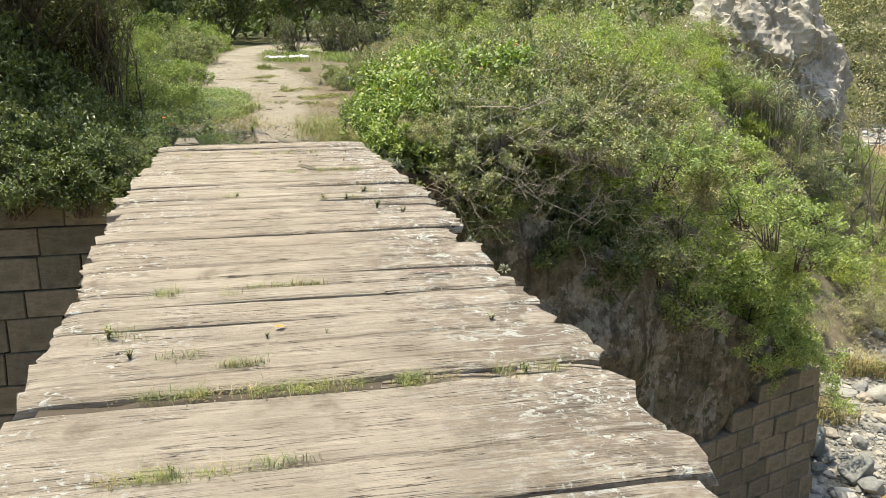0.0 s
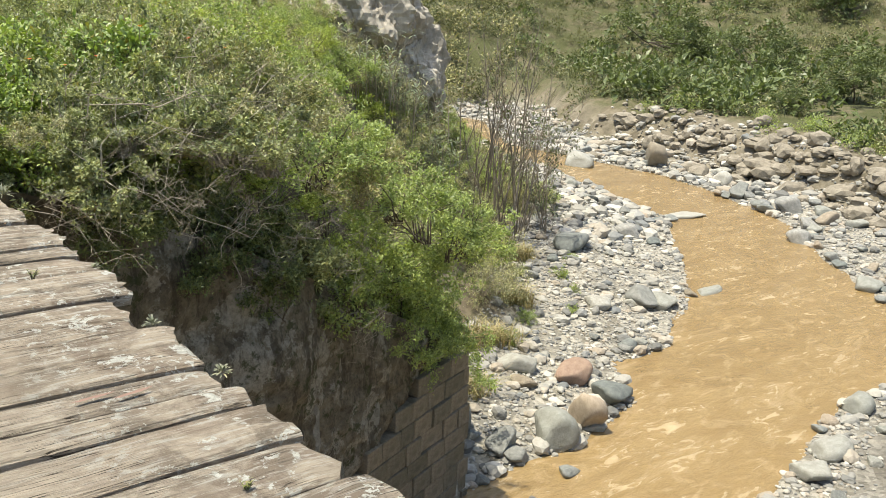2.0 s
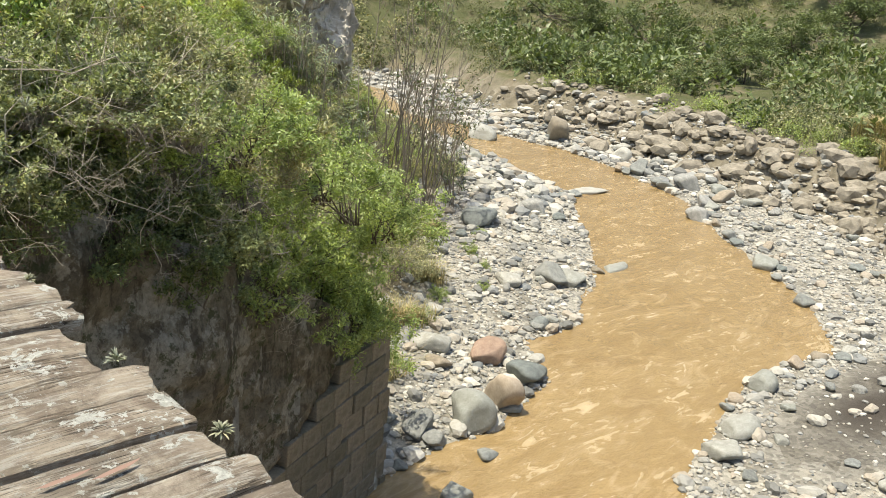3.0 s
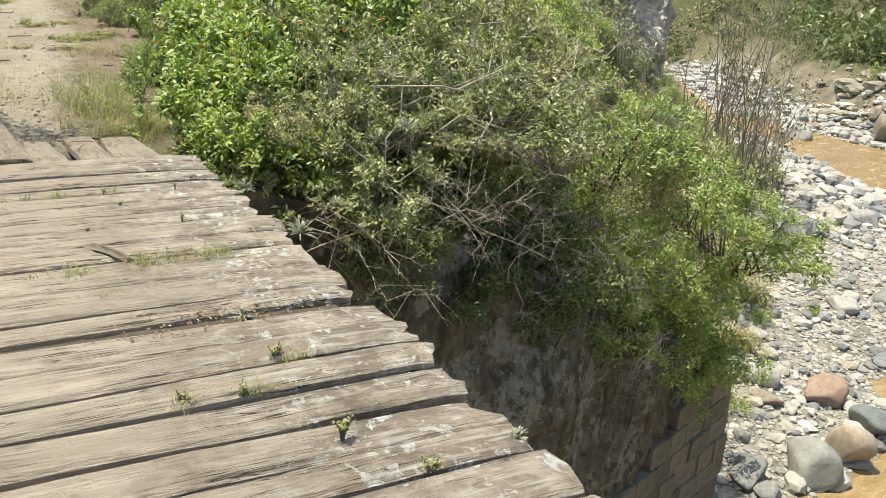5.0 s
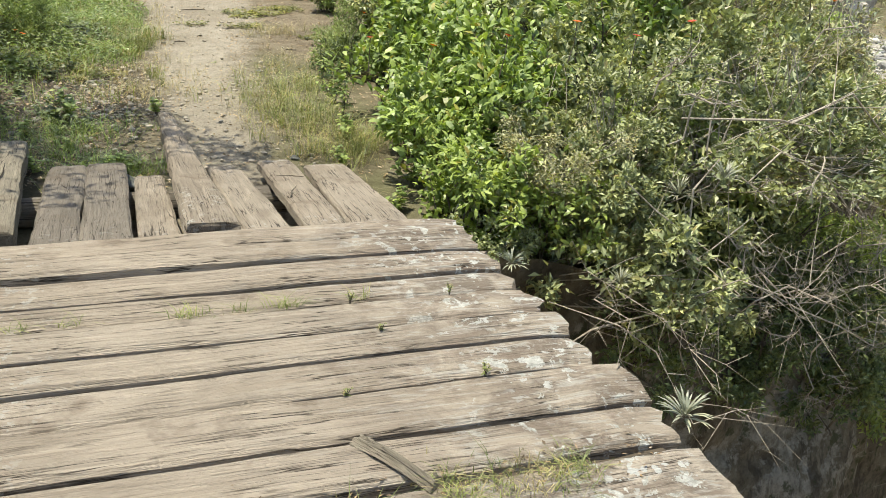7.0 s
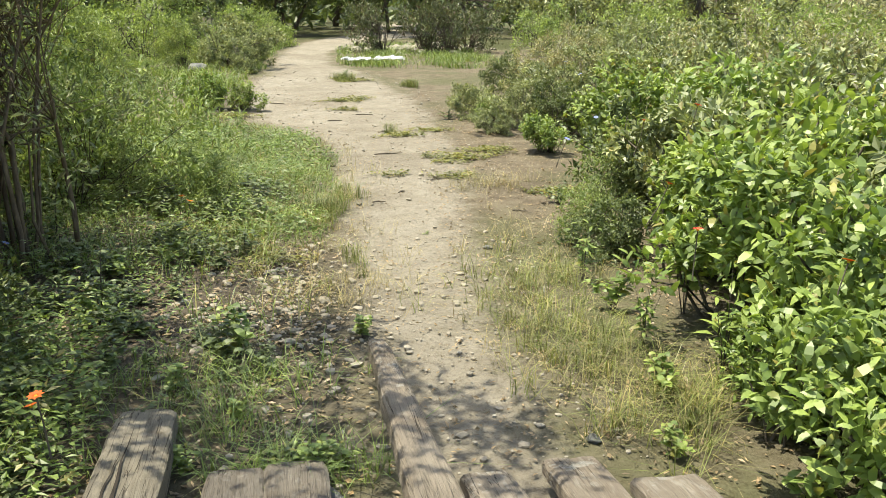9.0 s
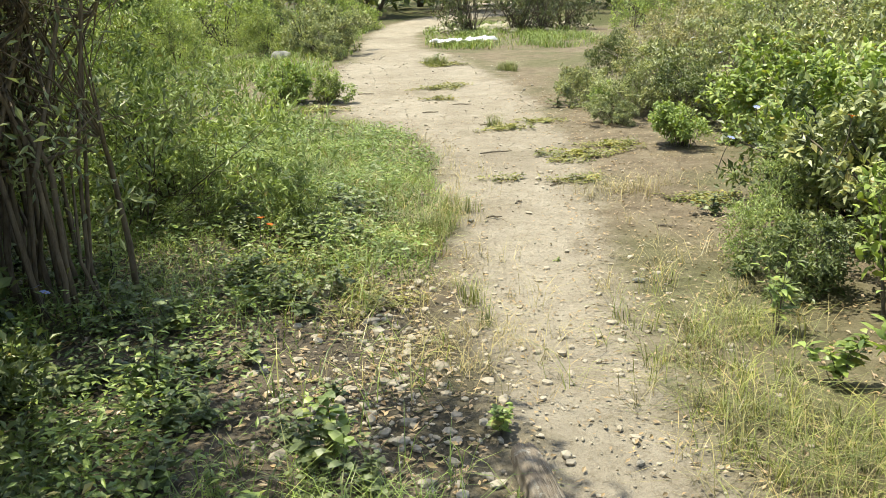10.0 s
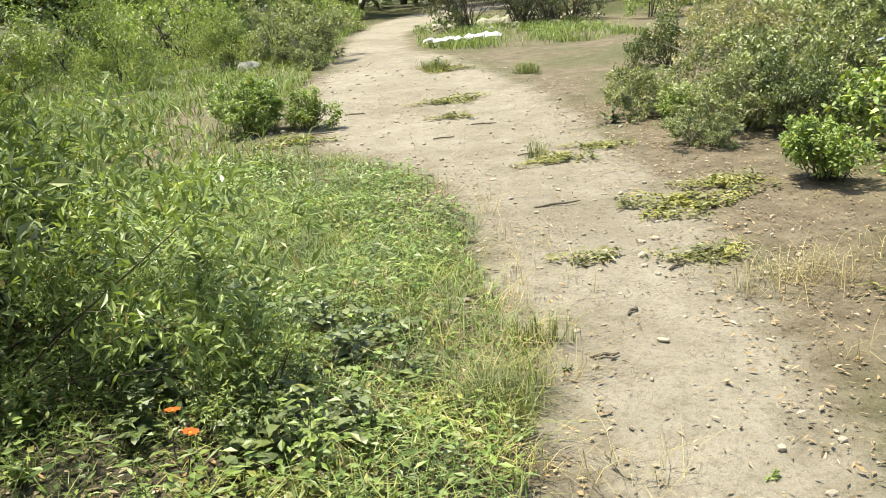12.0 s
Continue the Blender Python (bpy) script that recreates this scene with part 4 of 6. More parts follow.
pebble_field("river_stones", "larger grey and tan stones along the river bend", 2600, bend_points, 0.10, 0.5, 36)


def cut_bank_points(r, n):
    u = r.uniform(0, 4, n)
    return np.stack([np.interp(u, [0, 1, 2, 3, 4], [35, 43.5, 46.3, 48.6, 49.5]) + r.normal(size=n) * 1.2, np.interp(u, [0, 1, 2, 3, 4], [8.5, 17.5, 26, 35.5, 45]) + r.normal(size=n) * 1.2], 1)


pebble_field("bank_rocks", "brown rocks and earth clods on the cut bank", 900, cut_bank_points, 0.08, 0.7, 34, BANK_ROCK, detail=2)
pebble_field("bank_rocks", "mixed pale stones tumbled down the cut bank", 1100, cut_bank_points, 0.05, 0.4, 37, PEBBLE)


def path_points(r, n):
    y = r.uniform(13.4, 30, n * 3)
    l, rt = path_sides(y)
    x = r.uniform(-1.6, 2.6, n * 3)
    keep = (x > l - 0.7) & (x < rt + 0.4) & (r.random(n * 3) < np.where(y < 17.0, 1.0, 0.3))
    return np.stack([x, y], 1)[keep][:n]


pebble_field("path_stones", "small pale stones trodden into the footpath", 2600, path_points, 0.005, 0.026, 32, PATH_PEBBLE)
pebble_field("path_stones", "loose grey stones on the dark soil beside the footpath", 420, lambda r, n: np.stack([-0.45 + r.normal(size=n) * 0.32, 15.4 + r.normal(size=n) * 0.75], 1), 0.008, 0.036, 35, PATH_PEBBLE)

def crag_mesh(name, r, material):
    """A jagged outcrop: a broad mass broken by ledges, clefts and splintered ridges."""
    bm = bmesh.new()
    bmesh.ops.create_icosphere(bm, subdivisions=6, radius=1)
    cuts = [(Vector(unit(r.normal(size=3) * np.array([1, 1, 0.8]))), r.uniform(0.66, 0.92)) for _ in range(26)]
    for v in bm.verts:
        p = v.co.copy()
        for n, d in cuts:
            k = p.dot(n) - d
            if k > 0:
                p -= n * k * 0.8
        q = Vector((p.x + 0.35 * p.z, p.y - 0.2 * p.z, p.z * 0.55))
        ridge = 0.0
        for s, a in ((1.3, 0.20), (3.1, 0.13), (7.0, 0.07), (15.0, 0.035), (31.0, 0.015)):
            ridge += a * (1 - 2.6 * abs(smooth_noise(q, s, 5.5)))
        ledge = p.z * 3.2 + smooth_noise(p, 2.0, 9.0)
        ridge += 0.05 * (ledge - math.floor(ledge))
        v.co = p * (0.85 + ridge)
    me = bpy.data.meshes.new(name)
    bm.to_mesh(me)
    bm.free()
    me.materials.append(material)
    return me


cliff = tagged(new("rock_outcrop", crag_mesh("rock_outcrop", sr, CLIFF)), "grey weathered rock outcrop above the river bank", "rock")
cliff.matrix_basis = Matrix.LocRotScale((21.0, 34.2, 0.4), Euler((0, 0.1, 0.6)), (2.35, 3.0, 3.3))
spur = tagged(new("rock_outcrop", crag_mesh("rock_outcrop", sr, CLIFF)), "low broken grey rock spur under the outcrop", "rock")
spur.matrix_basis = Matrix.LocRotScale((22.6, 33.2, -1.6), Euler((0.2, 0.3, 1.9)), (1.9, 2.0, 2.4))


# ---- plants: the kinds ----
vr = np.random.default_rng(41)
FRESH = set()


def proto(ob):
    FRESH.add(ob.name)
    return ob


def plant(kind, x, y, z=None, turn=None, size=1.0, tall=1.0, tilt=0.0, label=""):
    """Sets a plant of a kind on the ground; the first of a kind is the made one, the others are its copies."""
    zz = at(x, y) - 0.03 if z is None else z
    m = pose(x, y, zz, tilt, 0, vr.uniform(0, 360) if turn is None else turn)
    if kind.name in FRESH:
        FRESH.discard(kind.name)
        ob = kind
        ob.matrix_basis = m
    else:
        ob = copy_thing(kind, m)
    ob.scale = (size, size, size * tall)
    return tagged(ob, label)


def lobes(r, n, spread, rad, up=0.7, flat=0.75):
    return [(r.normal() * spread, r.normal() * spread, up + r.normal() * spread * flat * 0.6, rad * r.uniform(0.65, 1.15)) for _ in range(n)]


SHRUB = [proto(make_bush("shrub", "dense green small-leaved shrub with tangled twigs", "shrub", vr, lobes(vr, 6, 0.42, 0.52, 0.62), 350, 20, LEAF_BUSH, 0.07, 0.5, 0.05, n, b, t)) for n, b, t in ((30, None, 0.016), (75, TWIG, 0.009), (60, TWIG, 0.008))]
BROAD = [proto(make_bush("leafy_shrub", "bright green broad-leaved shrub beside the footpath", "shrub", vr, lobes(vr, 5, 0.36, 0.46, 0.6), 420, 10, LEAF_BRIGHT, 0.1, 0.42, 0.07, 26, long_shape=True)) for _ in range(3)]
OLIVE = [proto(make_bush("twiggy_shrub", "olive-grey half-dry twiggy shrub", "shrub", vr, lobes(vr, 6, 0.45, 0.5, 0.6), 300, 16, LEAF_OLIVE, 0.06, 0.42, 0.06, 55, TWIG, 0.009)) for _ in range(2)]
# the dark leaf colour also serves as shade in recesses and under trees
DARK = [proto(make_bush("dark_shrub", "dark green leafy shrub, its leaf colour standing in for shade", "shrub", vr, lobes(vr, 6, 0.42, 0.52, 0.62), 340, 15, LEAF_DARK, 0.08, 0.5, 0.07, 24)) for _ in range(2)]
BANK = [proto(make_bush("bank_shrub", "green shrub on the steep river bank", "shrub", vr, lobes(vr, 6, 0.45, 0.5, 0.55), 280, 16, LEAF_BANK, 0.078, 0.42, 0.075, 14, group="bank shrubs")) for _ in range(2)]
BANK_OLIVE = [proto(make_bush("bank_shrub", "dull olive shrub on the steep river bank", "shrub", vr, lobes(vr, 6, 0.45, 0.5, 0.55), 260, 14, LEAF_OLIVE, 0.07, 0.36, 0.08, 22, TWIG, 0.012, group="bank shrubs")) for _ in range(2)]
LIME = [proto(make_bush("bank_shrub", "yellow-green fresh shrub on the river bank", "shrub", vr, lobes(vr, 6, 0.45, 0.48, 0.5), 270, 14, LEAF_LIME, 0.078, 0.42, 0.075, 12, group="bank shrubs"))]
PURPLE = [proto(make_bush("dark_shrub", "loose dull green shrub with dark stems beside the footpath", "shrub", vr, lobes(vr, 5, 0.35, 0.5, 0.75), 120, 11, LEAF_PURPLE, 0.12, 0.34, 0.12, 40))]
FERNY = [proto(make_bush("feathery_shrub", "light green feathery shrub with thin stems", "shrub", vr, lobes(vr, 7, 0.42, 0.36, 0.65), 300, 14, LEAF_MID, 0.07, 0.3, 0.085, 22, thick=0.007)) for _ in range(2)]


def make_tree(name, label, r, stems, fork, canopy, clumps, per, leaf, size, slim, thick=0.05, spread=0.16, bark=None):
    """A tree of several trunks with forking limbs and a broken crown."""
    ob = thing(name, label, "tree")
    p, d, c = lobes_cloud(r, canopy, clumps, per, spread, 0.35)
    along = unit(d * 0.5 + r.normal(size=p.shape) * 0.8 + np.array([0, 0, -0.15]))
    up = unit(np.array([0, 0, 0.9]) + r.normal(size=p.shape) * 0.6)
    ln = size * r.uniform(0.6, 1.25, len(p))
    v, f = leaves(p, along, up, ln, ln * slim, 0.2, 0.15)
    mesh_object("crown", v, f, leaf, ob)
    for k in range(stems):
        verts, faces = [], []
        root = np.array([r.normal() * 0.22, r.normal() * 0.22, -0.15])
        e = np.array(canopy[k % len(canopy)][:3])
        knee = root + np.array([r.normal() * 0.07, r.normal() * 0.07, fork]) + (e - root) * np.array([0.2, 0.2, 0])
        th = thick * r.uniform(0.6, 1.2)
        tube(verts, faces, [root, root * 0.5 + knee * 0.5 + r.normal(size=3) * 0.04, knee, knee * 0.5 + e * 0.5 + r.normal(size=3) * 0.1, e], [th * 1.2, th, th * 0.85, th * 0.6, th * 0.25], 8)
        for q in c[r.choice(len(c), 9)]:
            m = knee * 0.45 + q * 0.55 + r.normal(size=3) * 0.12
            tube(verts, faces, [knee * 0.6 + e * 0.4, m, q], [th * 0.4, th * 0.22, th * 0.06], 5)
        mesh_object("trunk", verts, faces, bark or BARK, ob, smooth=True)
    return ob


BARK_BROWN = bark_material("brown_bark", (0.10, 0.075, 0.05), (0.25, 0.20, 0.14))


def canopy(r, n, sx, z0, z1, rad):
    return [(r.normal() * sx, r.normal() * sx, r.uniform(z0, z1), rad * r.uniform(0.7, 1.2)) for _ in range(n)]


SHADE_TREE = proto(make_tree("tree", "many-stemmed dark green tree beside the footpath", vr, 9, 1.3, canopy(vr, 9, 0.85, 2.3, 4.6, 0.85), 480, 16, LEAF_DARK, 0.105, 0.42, 0.036))
STEM_TREE = proto(make_tree("tree", "tall clump of thin brown stems with hanging dark leaves", vr, 34, 1.0, canopy(vr, 20, 0.36, 0.75, 3.4, 0.46), 520, 13, LEAF_BUSH, 0.065, 0.36, 0.016, 0.12, bark=BARK_BROWN))
OVER_TREE = proto(make_tree("tree", "spreading green tree whose limbs reach over the path's verge", vr, 7, 2.1, [(0.3, -0.6, 3.4, 0.8), (1.5, -0.8, 3.8, 0.7), (0.0, 0.8, 3.5, 0.6), (0.2, -1.6, 3.6, 0.7), (1.0, -1.8, 3.8, 0.6), (2.3, -1.2, 4.0, 0.45), (1.5, -3.0, 4.0, 0.5), (1.85, -0.2, 4.0, 0.55), (2.15, -1.8, 4.0, 0.55), (2.7, -1.5, 4.2, 0.5)], 330, 12, LEAF_BUSH, 0.11, 0.45, 0.045, bark=BARK_BROWN))
LOW_TREE = proto(make_tree("tree", "dark green leafy tree leaning over the river wall", vr, 5, 0.7, canopy(vr, 11, 0.95, 0.7, 3.9, 0.85), 560, 15, LEAF_DARK, 0.10, 0.45))
FAR_TREE = proto(make_tree("tree", "round dark green tree behind the meadow", vr, 3, 1.0, canopy(vr, 12, 1.3, 1.0, 4.6, 1.05), 420, 13, LEAF_DARK, 0.21, 0.5, 0.08, 0.2))
GREEN_TREE = proto(make_tree("tree", "green bushy tree at the edge of the meadow", vr, 3, 0.8, canopy(vr, 12, 1.2, 0.8, 3.6, 0.95), 420, 13, LEAF_BUSH, 0.19, 0.5, 0.07, 0.2))

# ---- the shrub thicket over the wing wall ----
# dark leaves paint the shaded recess, paler bank leaves the sunlit far end
for s, off, dz, size, kind in ((0.55, 0.35, 0.0, 0.62, BROAD), (1.3, 0.45, -0.1, 0.85, SHRUB), (2.1, 0.35, -0.1, 0.75, DARK), (2.9, 0.3, -0.05, 0.8, DARK), (3.6, 0.35, -0.2, 0.9, DARK), (4.4, 0.3, -0.2, 0.9, DARK), (5.2, 0.4, -0.25, 1.0, SHRUB), (6.0, 0.65, -0.2, 1.15, SHRUB), (6.8, 0.7, -0.25, 1.15, BANK), (7.6, 0.8, -0.2, 1.15, BANK), (8.3, 0.7, -0.2, 1.1, OLIVE), (9.0, 0.7, -0.15, 1.15, BANK), (9.7, 0.4, -0.1, 1.05, BANK), (10.3, 0.6, -0.2, 0.95, BANK)):
    p = WALL_A + wall_dir * s - wall_out * off
    plant(kind[int(vr.integers(len(kind)))], p.x, p.y, wall_top(s) + dz + 0.1, size=size, tall=0.95)
for s, off, dz, size in ((1.8, -0.1, -0.35, 0.6), (3.2, -0.15, -0.4, 0.62), (4.6, -0.2, -0.5, 0.7), (6.4, 0.1, -0.45, 0.75), (8.0, 0.1, -0.4, 0.8), (9.2, 0.1, -0.35, 0.8)):
    p = WALL_A + wall_dir * s - wall_out * off
    plant(DARK[int(vr.integers(2))] if s < 5 else BANK[int(vr.integers(2))], p.x, p.y, wall_top(s) + dz, size=size, label="shaded shrub hanging over the top of the river wall")
for s, off, size in ((1.0, 0.3, 0.5), (1.7, 0.25, 0.65), (2.4, 0.15, 0.78), (3.1, 0.0, 0.92), (3.8, 0.05, 0.9), (4.6, 0.0, 0.95), (5.4, 0.05, 0.95), (6.2, 0.0, 1.0), (7.0, 0.05, 1.0), (7.8, 0.1, 1.0), (8.6, 0.1, 0.95)):
    p = WALL_A + wall_dir * s - wall_out * (off - max(0.0, s - 4) * 0.19)
    kind = OLIVE if vr.random() < 0.4 else (BANK if s > 5 else SHRUB)
    plant(kind[int(vr.integers(len(kind)))], p.x, p.y, float(np.interp(s, [1, 3, 5, 7, 9], [-0.3, -0.35, -0.95, -1.9, -3.1])), size=size, tall=0.85, tilt=vr.uniform(-8, 8), label="tangled shrub leaning out over the river wall")
for x, y, size, kind in ((1.95, 12.75, 0.75, BROAD), (2.7, 12.6, 0.95, SHRUB), (3.5, 12.9, 1.1, BROAD), (4.4, 13.6, 1.2, SHRUB), (2.2, 13.7, 0.9, BROAD), (3.1, 13.8, 1.1, SHRUB), (4.0, 14.6, 1.2, BROAD), (5.3, 14.6, 1.25, SHRUB), (2.15, 14.6, 0.85, BROAD), (2.9, 15.0, 1.05, BROAD), (3.9, 15.9, 1.2, SHRUB), (5.0, 16.0, 1.25, SHRUB), (6.3, 16.2, 1.25, OLIVE), (2.3, 15.7, 0.8, BROAD), (3.0, 16.5, 1.0, SHRUB), (2.75, 17.5, 0.85, DARK), (3.7, 17.6, 1.1, BROAD), (4.9, 17.9, 1.2, SHRUB), (6.1, 18.0, 1.2, SHRUB), (3.3, 18.8, 0.85, BROAD), (4.3, 19.3, 1.1, SHRUB), (5.6, 19.6, 1.2, SHRUB), (7.2, 19.2, 1.1, LIME), (3.6, 20.4, 0.8, BROAD), (4.6, 21.0, 1.05, SHRUB), (2.7, 22.0, 0.5, SHRUB), (3.1, 21.6, 0.5, DARK), (3.5, 22.4, 0.8, SHRUB), (2.45, 22.6, 0.35, BROAD), (2.3, 21.6, 0.3, SHRUB), (4.8, 22.8, 1.0, SHRUB), (2.8, 23.3, 0.55, SHRUB), (2.45, 23.9, 0.35, SHRUB), (3.8, 24.2, 0.85, OLIVE), (5.2, 24.6, 1.0, SHRUB), (6.5, 22.0, 1.2, SHRUB), (7.6, 17.2, 1.0, SHRUB), (8.3, 20.0, 1.1, LIME), (1.75, 13.5, 0.45, BROAD), (1.95, 16.2, 0.42, DARK), (2.15, 17.0, 0.45, FERNY), (2.6, 20.2, 0.4, BROAD)):
    plant(kind[int(vr.integers(len(kind)))], x, y, size=size)

for x, y, z, size in ((1.55, 11.9, -0.6, 0.4), (-1.6, 11.35, -0.8, 0.5), (-2.1, 11.3, -0.75, 0.62), (-2.8, 11.2, -0.7, 0.75), (-3.6, 11.2, -0.7, 0.8), (-4.6, 11.2, -0.8, 0.9)):
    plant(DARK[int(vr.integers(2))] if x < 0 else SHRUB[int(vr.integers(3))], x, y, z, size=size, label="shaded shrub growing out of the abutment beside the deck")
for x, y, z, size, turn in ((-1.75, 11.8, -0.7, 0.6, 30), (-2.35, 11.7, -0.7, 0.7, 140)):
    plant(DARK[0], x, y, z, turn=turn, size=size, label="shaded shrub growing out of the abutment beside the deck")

# ---- shrubs down the river bank ----
cells = []
for x in np.arange(6.5, 36, 1.35):
    for y in np.arange(13, 60, 1.35):
        px, py = x + vr.normal() * 0.3, y + vr.normal() * 0.3
        q = polygon_distance(np.array([px]), np.array([py]), VALLEY)[0]
        if py > 6 + 0.66 * px and 0.25 < q < 9.5 and py < 20 + 0.95 * px:
            cells.append((px, py, q))
for px, py, q in cells:
    d = math.hypot(px, py)
    if d > 45 and vr.random() < 0.45:
        continue
    u = vr.random()
    lime = math.exp(-((px - 13.5) / 3.5) ** 2 - ((py - 22.5) / 3.0) ** 2) + math.exp(-((px - 19) / 3) ** 2 - ((py - 24.5) / 2.5) ** 2)
    kind = LIME if u < 0.6 * lime else (BANK_OLIVE if u > 0.68 else BANK)
    plant(kind[int(vr.integers(len(kind)))], px, py, size=vr.uniform(0.85, 1.3) * (1 + 0.006 * d) * (0.72 if px > 11 and q > 1.0 else 1.0), tall=vr.uniform(0.75, 1.05))

# ---- the shaded left side ----
for x, y, size, kind in ((-4.0, 12.7, 0.95, LOW_TREE), (-5.6, 14.2, 1.1, LOW_TREE), (-4.6, 16.2, 0.9, LOW_TREE), (-7.4, 12.8, 1.1, LOW_TREE), (-6.4, 17.6, 1.2, LOW_TREE)):
    plant(kind, x, y, size=size)
plant(STEM_TREE, -2.3, 16.5, size=1.0)
plant(STEM_TREE, -3.05, 16.9, size=1.1)
plant(STEM_TREE, -3.8, 17.2, size=1.1)
plant(OVER_TREE, -3.5, 15.6, turn=0)
plant(SHADE_TREE, -3.6, 15.1, size=0.72, turn=40)
plant(LOW_TREE, -4.4, 17.2, size=0.95)
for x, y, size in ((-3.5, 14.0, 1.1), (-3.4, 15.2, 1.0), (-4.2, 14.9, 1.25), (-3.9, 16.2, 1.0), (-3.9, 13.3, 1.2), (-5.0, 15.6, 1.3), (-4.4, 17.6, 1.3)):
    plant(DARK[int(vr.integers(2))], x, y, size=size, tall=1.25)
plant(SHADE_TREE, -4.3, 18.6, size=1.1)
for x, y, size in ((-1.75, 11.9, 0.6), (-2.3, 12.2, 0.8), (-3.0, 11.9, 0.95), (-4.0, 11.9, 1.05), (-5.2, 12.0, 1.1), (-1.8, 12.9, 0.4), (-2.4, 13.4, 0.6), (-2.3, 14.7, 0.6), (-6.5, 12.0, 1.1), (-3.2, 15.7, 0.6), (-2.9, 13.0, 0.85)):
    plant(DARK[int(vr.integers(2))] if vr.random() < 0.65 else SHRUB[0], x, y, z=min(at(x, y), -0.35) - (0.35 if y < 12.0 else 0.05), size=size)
for x, y, size in ((-2.25, 18.2, 1.0), (-1.9, 18.75, 1.12), (-2.5, 19.6, 1.1), (-3.2, 19.2, 1.0), (-2.9, 20.6, 0.9), (-3.7, 21.4, 0.95), (-1.7, 18.1, 0.45), (-0.95, 17.9, 0.42)):
    plant(FERNY[int(vr.integers(2))], x, y, size=size)
plant(BROAD[1], -1.55, 23.9, size=0.5, label="small sprawling green shrub beside the footpath")
plant(BROAD[0], -1.0, 23.95, size=0.35, label="small sprawling green shrub beside the footpath")

# ---- the far side of the meadow ----
for x, y, size, kind in ((-1.5, 31.5, 0.9, SHRUB[0]), (-1.9, 33.0, 1.1, SHRUB[1]), (-2.6, 31.0, 0.9, FERNY[0]), (-2.4, 35.0, 1.2, BANK[0]), (-4.2, 30.0, 1.0, FERNY[1]), (-5.5, 28.5, 1.0, FERNY[0]), (-3.6, 33.5, 1.2, BANK[1]), (-1.3, 30.3, 0.55, SHRUB[2]), (-6.0, 33.0, 1.4, BANK[0]), (-4.4, 36.5, 1.5, BANK[1]), (-0.9, 38.5, 0.9, BANK[0]), (-1.8, 41, 1.2, BANK[1]), (-4.8, 24.5, 1.0, FERNY[1]), (-6.2, 22.0, 1.2, SHRUB[1]), (-7.0, 25.0, 1.4, SHRUB[0])):
    plant(kind, x, y, size=size)
for x, y, size, kind in ((-6.5, 38, 1.0, FAR_TREE), (-9.5, 35, 1.2, FAR_TREE), (-4.0, 43, 1.1, FAR_TREE), (-0.5, 47, 1.2, FAR_TREE), (-12, 31, 1.1, GREEN_TREE), (-9.0, 29, 0.9, GREEN_TREE), (3.5, 50, 1.25, FAR_TREE), (7.5, 49, 1.2, GREEN_TREE), (-8.0, 45, 1.5, FAR_TREE), (-3.0, 51, 1.5, FAR_TREE), (-13, 40, 1.5, FAR_TREE), (11.5, 47, 1.2, FAR_TREE), (15, 43, 1.1, GREEN_TREE), (2.0, 56, 1.7, GREEN_TREE), (9.5, 40.5, 0.9, GREEN_TREE), (12.5, 37.5, 0.9, GREEN_TREE), (-10.5, 23, 1.2, LOW_TREE), (-9, 18.5, 1.3, LOW_TREE), (-15, 22, 1.5, FAR_TREE), (-17, 32, 1.6, FAR_TREE), (7.0, 56, 1.6, FAR_TREE)):
    plant(kind, x, y, size=size)
for x, y, size in ((2.3, 36.2, 0.95), (3.6, 36.2, 1.0), (4.2, 36.0, 0.95), (4.9, 36.7, 0.8)):
    plant(PURPLE[0], x, y, size=size, tall=1.2)
for x, y, size, kind in ((7.0, 27.0, 1.2, SHRUB[0]), (6.0, 29.5, 1.1, SHRUB[1]), (7.8, 31.5, 1.3, BANK[0]), (9.0, 28.0, 1.3, BANK[1]), (9.5, 34.0, 1.4, BANK[0]), (6.8, 36.0, 1.2, BANK[1]), (5.0, 27.0, 0.9, OLIVE[0]), (8.0, 24.5, 1.2, BANK[0]), (10.0, 25.0, 1.2, BANK_OLIVE[0]), (11.5, 30.5, 1.4, BANK[1]), (3.6, 26.2, 0.5, DARK[0])):
    plant(kind, x, y, size=size)
pile = pebble_field("gravel_pile", "low pale heap of stones and rubble beside the path", 700, lambda r, n: np.stack([3.4 + r.normal(size=n) * 0.75, 37.6 + r.normal(size=n) * 0.6], 1), 0.05, 0.18, 61, PATH_PEBBLE, category="rubble")


for x, y, size in ((18.0, 32.0, 1.3), (19.4, 31.2, 1.1), (21.0, 31.8, 1.3), (22.4, 33.0, 1.2), (17.3, 33.3, 1.4), (23.0, 34.6, 1.1), (20.2, 30.6, 1.0)):
    plant(BANK_OLIVE[int(vr.integers(2))], x, y, size=size, label="dull olive shrub at the foot of the rock")


